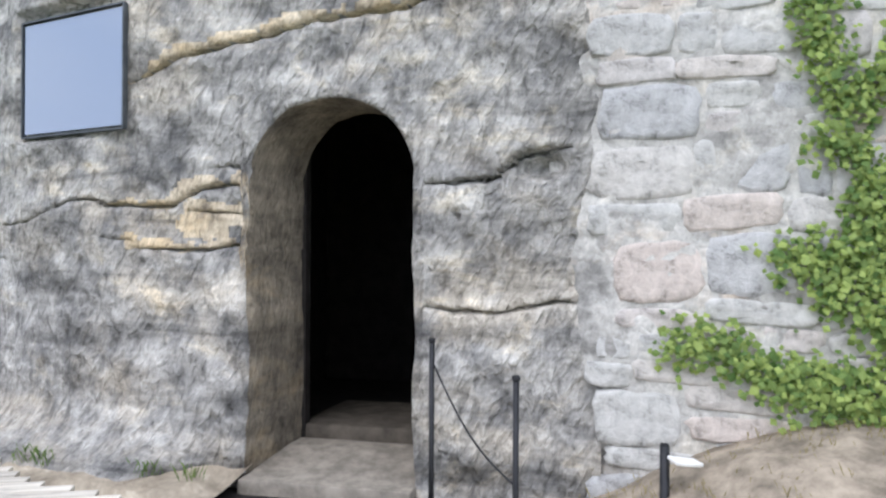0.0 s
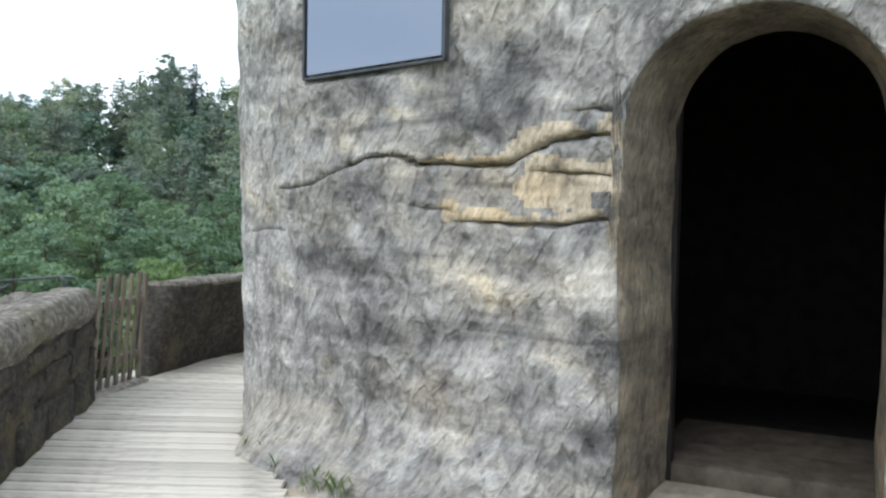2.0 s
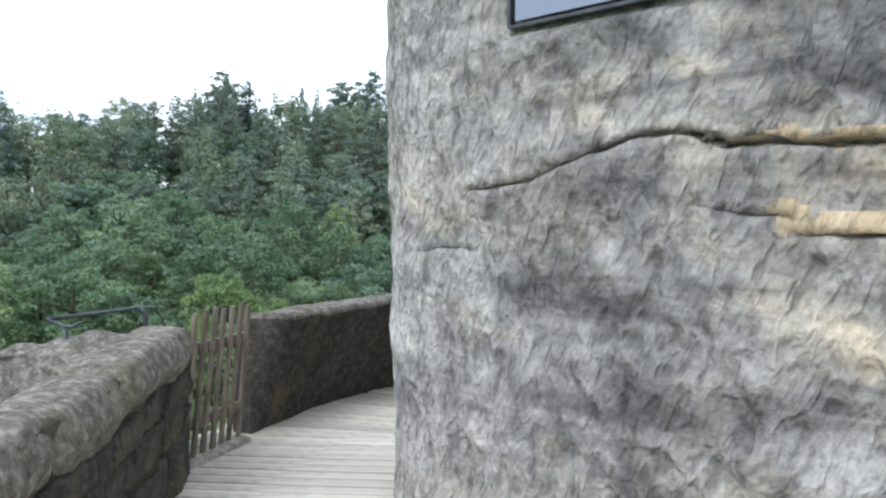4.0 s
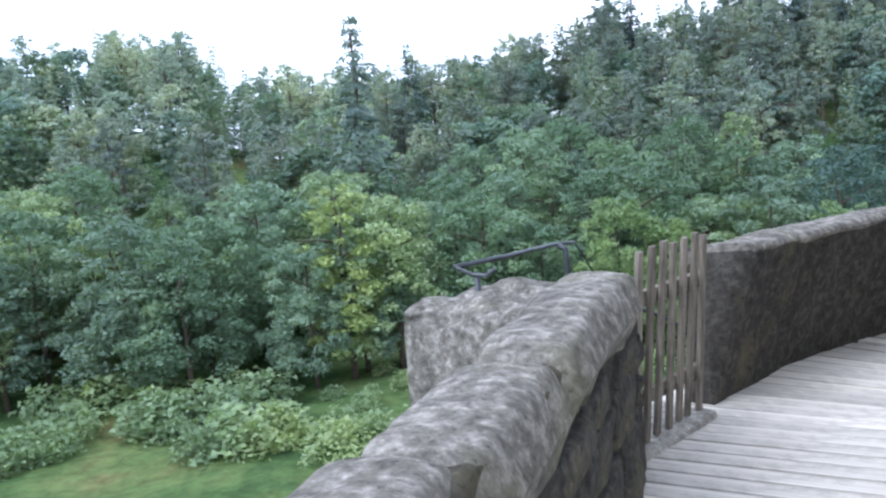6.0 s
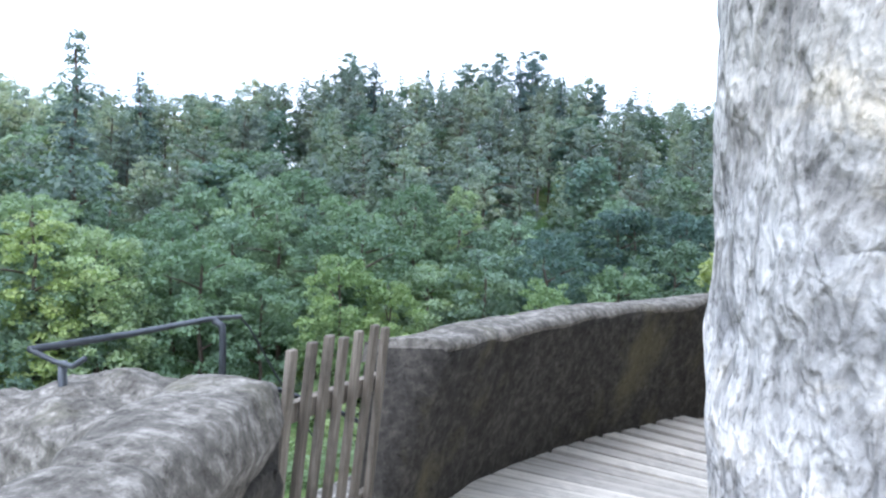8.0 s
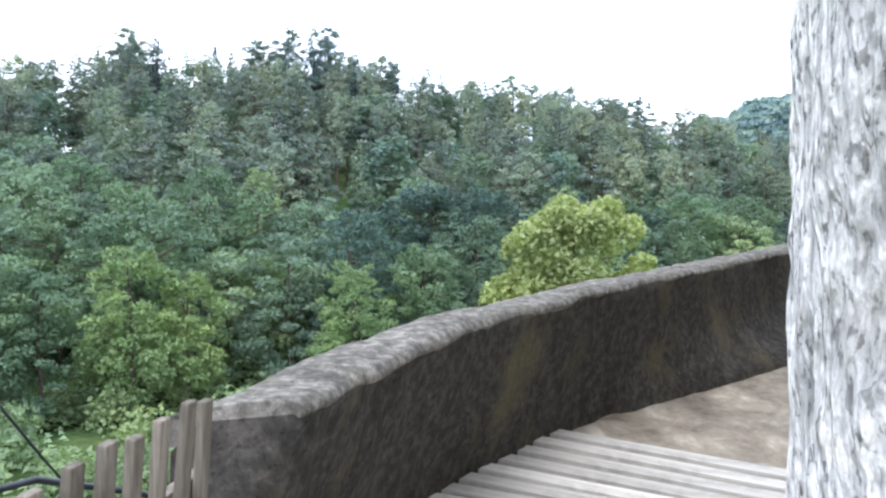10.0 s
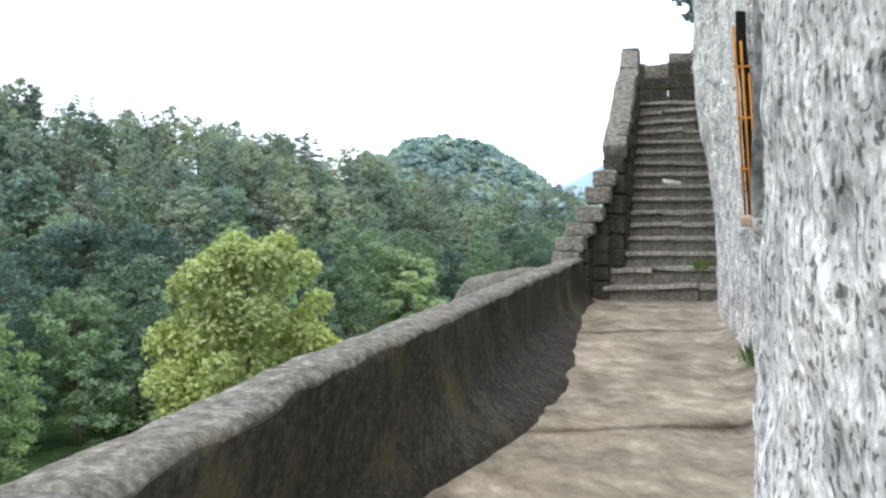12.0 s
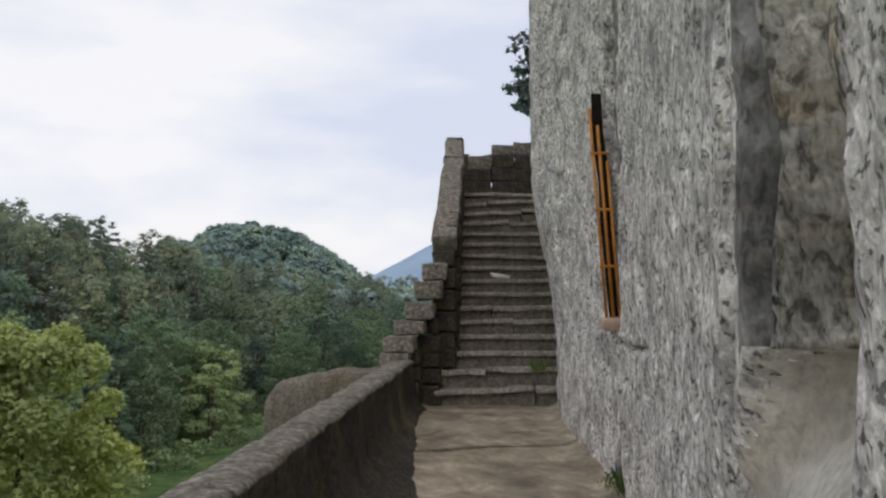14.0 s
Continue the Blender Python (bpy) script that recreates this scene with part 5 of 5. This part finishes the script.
def plant_woods():
    r = random.Random(404)
    lots = {"pine": [], "red_pine": [], "haze_pine": [], "spruce": [], "broad": [], "deep": [], "pale": [], "trunks": []}
    for k in range(800):
        az, depth = r.uniform(-34, 80), r.uniform(24, 106)
        if k >= 610:
            # a closed row along the ridge
            az, depth = -34 + 114 * (k - 610) / 190 + r.uniform(-0.4, 0.4), r.uniform(84, 112)
        foot_r, _t = ridge(az)
        rr = foot_r + depth
        x, y = polar(az, rr)
        z = terrain(x, y) - 0.3
        spin, sq = r.uniform(0, 6.283), r.uniform(0.85, 1.15)
        pick = r.random()
        conifer = 0.5 + 0.42 * (depth / 110.0) + (0.12 if -20 < az < 15 else 0)
        if pick < conifer:
            kind = "pine" if r.random() < 0.55 else "spruce"
            crown, trunk, h = KINDS[kind][r.randrange(len(KINDS[kind]))]
            k = r.uniform(13, 18.5) / h
            lots["haze_pine" if az > 36 and depth > 34 else "red_pine" if kind == "pine" and r.random() < 0.45 else kind].append((crown, (x, y, z, k, sq * 1.15, spin)))
            if kind == "pine":
                lots["trunks"].append((trunk, (x, y, z, k, sq, spin)))
        else:
            kind = "wood_broad" if r.random() < 0.6 else "wood_slender"
            crown, trunk, h = KINDS[kind][r.randrange(len(KINDS[kind]))]
            shade = r.random()
            lots["pale" if shade < 0.24 else "deep" if shade < 0.55 else "broad"].append((crown, (x, y, z, r.uniform(11, 16) / h, sq * 1.2, spin)))
    # the farther lots carry their haze as a paler, bluer leaf colour
    joined_wood("pine_wood", lots["pine"], NEEDLE_MID_HAZE, "pines covering the far slope, bluish with painted haze")
    joined_wood("blue_pine_wood", lots["haze_pine"], NEEDLE_HAZE, "conifers on the farther hill, bluish with painted haze")
    joined_wood("red_pine_wood", lots["red_pine"], NEEDLE_BROWN, "brownish green pines on the upper slope")
    joined_wood("deep_green_wood", lots["deep"], LEAF_DEEP, "deep green broadleaf trees in the slope's shade")
    joined_wood("spruce_wood", lots["spruce"], NEEDLE, "dark spruces among the far slope's trees")
    joined_wood("broadleaf_wood", lots["broad"], LEAF_HAZE, "green broadleaf trees on the far slope")
    joined_wood("pale_wood", lots["pale"], LEAF_LIGHT, "paler green trees scattered on the far slope")
    joined_wood("pine_trunks", lots["trunks"], BARK, "bare pine stems on the far slope")
    # the wooded hill at the valley's end, and the woods before it
    far = []
    for _ in range(950):
        x, y = polar(r.uniform(-36, -13), r.uniform(215, 500))
        if r.random() < 0.5:
            x, y = 184 + r.uniform(-75, 75), 410 + r.uniform(-80, 45)
        far.append((FAR_CROWNS[r.randrange(3)], (x, y, terrain(x, y) - 0.5, r.uniform(11, 15) / 13.0, 1.35, r.uniform(0, 6.283))))
    joined_wood("hill_wood", far, HILL_HAZE, "wood on the distant rounded hill, coloured pale blue for haze")


def plant_shrubs():
    """Low bushes along the edge of the meadow."""
    r = random.Random(505)
    small = [crown_broad(3.0, 4.2, 520, 0.34, sd, 0.02) for sd in (81, 82, 83)]
    rows = []
    for _ in range(190):
        az = r.uniform(-30, 78)
        foot_r, _t = ridge(az)
        rr = foot_r + r.uniform(-20, -2) if az > 15 else foot_r + r.uniform(-10, 2)
        x, y = polar(az, rr)
        if math.hypot(x - 12.2, y - 50.9) < 5:
            continue
        rows.append((small[r.randrange(3)], (x, y, terrain(x, y) - 0.5, r.uniform(0.35, 1.1), r.uniform(0.9, 1.5), r.uniform(0, 6.283))))
    joined_wood("shrubs", rows, LEAF, "low green bushes along the meadow")


plant_shrubs()
FAR_CROWNS = [crown_broad(13.0, 9.0, 620, 1.25, sd, upper=0.45) for sd in (71, 72, 73)]
plant_woods()


# ---- things along the walk ----
def build_gate():
    gate = thing("picket_gate", (3.86, 7.5, 0.0), math.degrees(math.atan2(0.68, 0.14)))
    tagged(gate, "weathered wooden picket gate in the parapet opening", "gate")
    for k in range(7):
        x = -0.33 + 0.11 * k
        bm = box_bm((0.046, 0.024, 0.96), 0.006, m=pose(x, 0.06, 0.54, 5 + (k % 3) * 0.6, (k % 2) * 0.8, 0))
        for v in bm.verts:
            if v.co.z > 0.95:
                v.co.z += 0.012 * ((k * 7) % 3)
        part("picket", bm_mesh("picket", bm, GATEWOOD), gate)
    for z in (0.28, 0.78):
        part("rail", bm_mesh("rail", box_bm((0.8, 0.035, 0.075), 0.006, m=pose(0, 0.14 - 0.085 * z, z, 5, 0, 0)), GATEWOOD), gate)


build_gate()


def build_gate_side():
    """Stone threshold under the gate and the outcrop outside."""
    sill = new("gate_threshold", bm_mesh("gate_threshold", box_bm((0.4, 0.86, 0.6), 0.04, 0.03, 3, 4), STAIRSTONE, True))
    sill.matrix_basis = pose(3.64, 7.52, -0.24, 0, 0, -12)
    tagged(sill, "pale worn stone threshold under the gate", "threshold", kind="structure")
    rock = box_bm((0.86, 0.8, 5.0), 0.15, 0.07, 13, 9)
    ob = new("rock_outcrop", bm_mesh("rock_outcrop", rock, CAPSTONE, True))
    ob.matrix_basis = pose(3.14, 7.1, -1.66, 0, 0, -10)
    tagged(ob, "rounded grey sandstone outcrop outside the parapet", "rock")
    cliff = box_bm((3.0, 8.0, 5.0), 0.3, 0.2, 31, 8)
    ob = new("rock_ledge", bm_mesh("rock_ledge", cliff, CAPSTONE, True))
    ob.matrix_basis = pose(3.4, 8.6, -3.4, 0, 0, -8)
    tagged(ob, "sandstone ledge below the parapet", "rock")


build_gate_side()


def build_handrail():
    rail = thing("handrail", (3.0, 7.0, 0.0))
    tagged(rail, "thin dark steel handrail of a stair going down outside the gate", "handrail")
    bars = (("top_bar", [(2.885, 7.006, 1.0), (2.9, 7.6, 0.975), (2.87, 8.26, 0.95), (2.83, 8.68, 0.91)], 0.014),
            ("end_bracket", [(2.885, 7.006, 1.0), (2.95, 7.05, 0.955), (3.06, 7.0, 0.955), (3.12, 6.98, 0.99)], 0.01),
            ("short_post", [(2.98, 7.05, 0.96), (2.98, 7.06, 0.7)], 0.016),
            ("post", [(2.9, 8.26, 0.945), (2.945, 8.26, 0.92), (2.95, 8.26, 0.86), (2.95, 8.26, -1.2)], 0.019),
            ("descending_bar", [(2.83, 8.68, 0.91), (2.83, 8.8, 0.83), (2.87, 9.15, 0.45), (2.95, 9.6, -0.05)], 0.006),
            ("lower_bar", [(2.95, 8.27, 0.44), (2.96, 8.36, 0.52), (3.0, 8.5, 0.555), (3.06, 8.68, 0.53), (3.25, 9.1, 0.33), (3.45, 9.6, 0.05)], 0.014),
            ("side_bar", [(2.95, 8.25, 0.45), (2.92, 8.1, 0.5), (2.9, 7.9, 0.5), (2.9, 7.5, 0.45)], 0.014))
    for name, pts, rad in bars:
        v, f = tube([Vector(p) - Vector((3.0, 7.0, 0.015)) for p in pts], rad)
        part(name, mesh_of(name, v, f, STEEL), rail)


build_handrail()


def build_door_railing():
    """Iron posts with a slack wire beside the doorway."""
    for u, top, out in ((1.38, 1.02, 0.4), (2.0, 0.91, 1.05), (2.74, 0.49, 0.5)):
        p = on_door(u, 0, out)
        post = thing("railing_post", p)
        tagged(post, "slim black iron railing post beside the doorway", "post", "railing posts")
        v, f = tube([(0, 0, -0.5), (0, 0, top)], 0.017 if u < 2.5 else 0.028)
        part("shaft", mesh_of("shaft", v, f, IRON), post)
        part("cap", bm_mesh("cap", box_bm((0.04, 0.04, 0.03), 0.01, centre=(0, 0, top)), IRON), post)
    a, b = Vector(on_door(1.38, 0.9, 0.4)), Vector(on_door(2.0, 0.36, 1.05))
    wire = [a.lerp(b, t) - Vector((0, 0, 0.1 * math.sin(math.pi * t))) for t in np.linspace(0, 1, 9)]
    v, f = tube(wire, 0.006, 6)
    tagged(new("railing_wire", mesh_of("railing_wire", v, f, IRON)), "thin slack wire between railing posts", "wire")


build_door_railing()


def build_bars():
    """Orange window bars in the slit, on their stone sill."""
    p = [float(np.interp(S_SLIT, foot_s, foot[:, k])) for k in range(2)]
    n = [float(np.interp(S_SLIT, foot_s, foot_n[:, k])) for k in range(2)]
    rz = math.degrees(math.atan2(n[1], n[0])) + 90
    grille = thing("window_grille", (p[0] + n[0] * 0.0, p[1] + n[1] * 0.0, 1.6), rz)
    tagged(grille, "orange-painted iron bars in a narrow rock slit", "window bars")
    for x, h in ((-0.02, 1.85), (0.04, 1.7), (0.1, 1.38)):
        v, f = tube([(0.02 * x, x, 0), (0.02 * x, x - 0.06 * h, h)], 0.014)
        part("bar", mesh_of("bar", v, f, ORANGE), grille)
    for z in (0.45, 0.95, 1.45):
        part("crossbar", bm_mesh("crossbar", box_bm((0.03, 0.17, 0.022), 0.004, centre=(0, 0.04 - 0.06 * z, z)), ORANGE), grille)
    # added black slab: the slit's shade as a solid piece
    part("recess", bm_mesh("recess", box_bm((0.03, 0.1, 2.0), 0.01, 0.02, 6, 4, m=pose(-0.05, -0.0, 1.0, 3.4, 0, 0)), SHADE_BLACK), grille, "dark slab standing in for the slit's shade behind the bars")
    sill = new("slit_sill", bm_mesh("slit_sill", box_bm((0.22, 0.24, 0.1), 0.03, 0.012, 4, 3), BRICKSTONE, True))
    sill.matrix_basis = pose(p[0] - n[0] * 0.05, p[1] - n[1] * 0.05, 1.55, 0, 8, rz)
    tagged(sill, "pinkish stone sill below the barred slit", "sill")


build_bars()


def build_outlying_wall():
    """A broken wall end outside the parapet near the stair."""
    line, s = spline([(11.6, 23.2), (12.3, 22.8), (13.2, 22.3), (14.4, 21.7)], 0.1)
    zo = np.interp(s, [0, 0.25, 0.7, 1.4, 3.2], [-0.55, -0.2, -0.08, 0.0, 0.04])
    prof = [(-0.25, -4.0), (-0.25, 0.2), (-0.2, 0.5), (-0.05, 0.62), (0.15, 0.62), (0.28, 0.5), (0.3, 0.1), (0.3, -4.0)]
    ob = new("wall_outlying", loft("wall_outlying", line, prof, RISERSTONE, 0.06, 2.0, zoff=zo))
    tagged(ob, "rounded dark remnant of an outer sandstone wall", "wall remnant", kind="structure")


build_outlying_wall()


def build_bank():
    """Dry earth bank against the masonry, and the strip of earth along the rock's foot."""
    verts, faces, n, m = [], [], 46, 24
    for i in range(n):
        u = -0.3 + 7.9 * i / (n - 1)
        for j in range(m):
            out = -0.1 + 2.6 * j / (m - 1)
            h = float(smooth01((u - 1.6) / 2.2)) * 0.72 * float(smooth01((2.3 - out) / 2.3))
            x, y, _ = on_door(u, 0, out)
            verts.append((x, y, -0.12 + h + 0.05 * nz(x, y, 0, 1.8) + 0.02 * nz(x, y, 1, 8)))
    for i in range(n - 1):
        for j in range(m - 1):
            a = i * m + j
            faces.append((a, a + 1, a + m + 1, a + m))
    ob = new("ground_bank", mesh_of("ground_bank", verts, faces, EARTH))
    tagged(ob, "dry brown earth bank against the masonry wall", "earth bank", kind="structure")
    line, _ = spline([(7.5, 4.37), (7.2, 4.5), (6.78, 4.68), (6.3, 4.95), (5.82, 5.36), (5.44, 5.88), (5.24, 6.4)], 0.08)
    prof = [(0.42, -0.1), (0.36, -0.02), (0.2, 0.0), (0.05, 0.03), (-0.3, 0.08)]
    ob = new("ground_strip", loft("ground_strip", line, prof, FLOORSTONE, 0.03, 4.0, ends=False))
    tagged(ob, "worn sandstone ledge along the foot of the rock", "rock ledge", kind="structure")


build_bank()


def blades(places, seed, height, count):
    r = random.Random(seed)
    verts, faces = [], []
    for x, y, z in places:
        for _ in range(count):
            a, h = r.uniform(0, 6.283), height * r.uniform(0.4, 1.2)
            px, py = x + r.gauss(0, 0.05), y + r.gauss(0, 0.05)
            dx, dy = math.cos(a) * h * 0.5, math.sin(a) * h * 0.5
            w = 0.006
            k = len(verts)
            verts += [(px - dy * w / h, py + dx * w / h, z), (px + dy * w / h, py - dx * w / h, z), (px + dx * 0.5, py + dy * 0.5, z + h * 0.7), (px + dx, py + dy, z + h)]
            faces += [(k, k + 1, k + 2), (k, k + 2, k + 3)]
    return verts, faces


def plant_tufts():
    r = random.Random(14)
    strip = [(5.95, 5.1), (6.15, 4.95), (6.05, 5.02), (5.75, 5.35), (5.6, 5.6), (7.2, 4.4), (6.9, 4.52), (5.45, 5.8)]
    spots = [(x, y, 0.03) for x, y in strip]
    v, f = blades(spots, 5, 0.11, 26)
    tagged(new("foot_grass", mesh_of("foot_grass", v, f, GRASS, False)), "small green grass tufts at the rock's foot", "grass", kind="stuff")
    spots = [(x, y, floor_z(x, y) + (0.06 if y < 15 else 0.5)) for x, y in ((10.35, 13.55), (10.45, 13.75), (13.2, 17.55), (12.95, 17.4))]
    v, f = blades(spots, 8, 0.16, 40)
    tagged(new("joint_grass", mesh_of("joint_grass", v, f, GRASS, False)), "grass tufts growing from the rock joints", "grass", kind="stuff")
    bank = []
    for _ in range(420):
        u, out = r.uniform(1.5, 5.5), r.uniform(0.1, 1.9)
        h = float(smooth01((u - 1.6) / 2.2)) * 0.72 * float(smooth01((2.3 - out) / 2.3))
        x, y, _z = on_door(u, 0, out)
        bank.append((x, y, -0.13 + h))
    v, f = blades(bank, 6, 0.055, 7)
    tagged(new("bank_grass", mesh_of("bank_grass", v, f, simple_grass, False)), "sparse dry grass on the earth bank", "grass", kind="stuff")


simple_grass = leaf_material("dry_grass", (0.2, 0.15, 0.07), (0.38, 0.3, 0.16))
plant_tufts()


def plant_ivy():
    r = random.Random(31)
    ivy = thing("ivy_plant", on_door(3.6, 0.6, 0.08))
    o = Vector(ivy.matrix_basis.translation)
    tagged(ivy, "bright green ivy climbing the masonry wall", "ivy")
    runs = []
    for path in ([(3.57, 3.3), (3.56, 3.02), (3.62, 2.72), (3.74, 2.4)], [(4.05, 2.75), (3.93, 2.55), (3.8, 2.42)], [(4.1, 1.1), (3.9, 1.6), (3.82, 2.05), (3.72, 2.2), (3.62, 2.18)],
                 [(4.1, 1.3), (3.8, 1.5), (3.55, 1.55), (3.4, 1.49)], [(4.2, 0.7), (3.95, 1.1), (3.7, 1.3), (3.62, 1.5)], [(4.1, 0.7), (3.6, 0.85), (3.3, 0.86), (3.14, 0.95), (2.98, 1.04), (2.8, 1.0)],
                 [(4.2, 0.6), (3.8, 0.68), (3.4, 0.75)], [(4.3, 0.5), (4.2, 1.5), (4.1, 2.6)], [(4.6, 0.7), (4.6, 2.0), (4.5, 3.4)], [(4.3, 1.9), (4.0, 1.75), (3.85, 1.7)]):
        line, _ = spline(path, 0.06)
        runs.append(line)
        v, f = tube([Vector(on_door(u, z, 0.06)) - o for u, z in line], 0.008, 5)
        part("stem", mesh_of("stem", v, f, BARK), ivy)
    verts, faces = [], []
    for line in runs:
        for u, z in line:
            for _ in range(36):
                uu, zz = u + r.gauss(0, 0.075), z + r.gauss(0, 0.075)
                c = Vector(on_door(uu, zz, 0.08 + abs(r.gauss(0, 0.05)))) - o
                n = (Vector((-0.417, -0.909, 0.35)) + rand_unit(r) * 0.55).normalized()
                add_leaf(verts, faces, c, n, r.uniform(0.03, 0.065), r)
    part("foliage", mesh_of("foliage", verts, faces, IVY, False), ivy)


plant_ivy()


def build_small_things():
    # added thin slab in place of a pale worn patch on the step
    tread_patch = new("worn_patch", bm_mesh("worn_patch", box_bm((0.2, 0.34, 0.07), 0.02, 0.03, 5, 3), PALE_WHITE, True))
    tread_patch.matrix_basis = pose(*st(ST_TREAD * 7 + 0.16, 1.0, ST_Z + ST_RISE * 8 + 0.03), 6, -4, ST_RZ + 8)
    tagged(tread_patch, "pale slab laid in for a worn patch of the tread", "stone")
    # plain small block standing in for a white rectangular frame
    scrap = new("white_piece", bm_mesh("white_piece", box_bm((0.16, 0.1, 0.02), 0.006, 0.02, 2, 3), PALE_WHITE))
    scrap.matrix_basis = pose(*on_door(2.85, 0.42, 0.55), 12, 4, 10)
    tagged(scrap, "small white piece in place of a rectangular frame on the earth bank", "scrap")
    # pine leaning out over the rock edge near the stair
    crown = crown_pine(1.5, 1.3, 1900, 0.1, 91)
    trunk = stem(1.4, 0.045, 91, 6, 0.3, 0.3)
    ob = thing("pine_tree", (14.36, 18.76, 4.45))
    part("trunk", mesh_of("trunk", *trunk, BARK), ob)
    part("crown", mesh_of("crown", *crown, NEEDLE, False), ob)
    tagged(ob, "small dark pine leaning from the rock edge", "tree")


build_small_things()
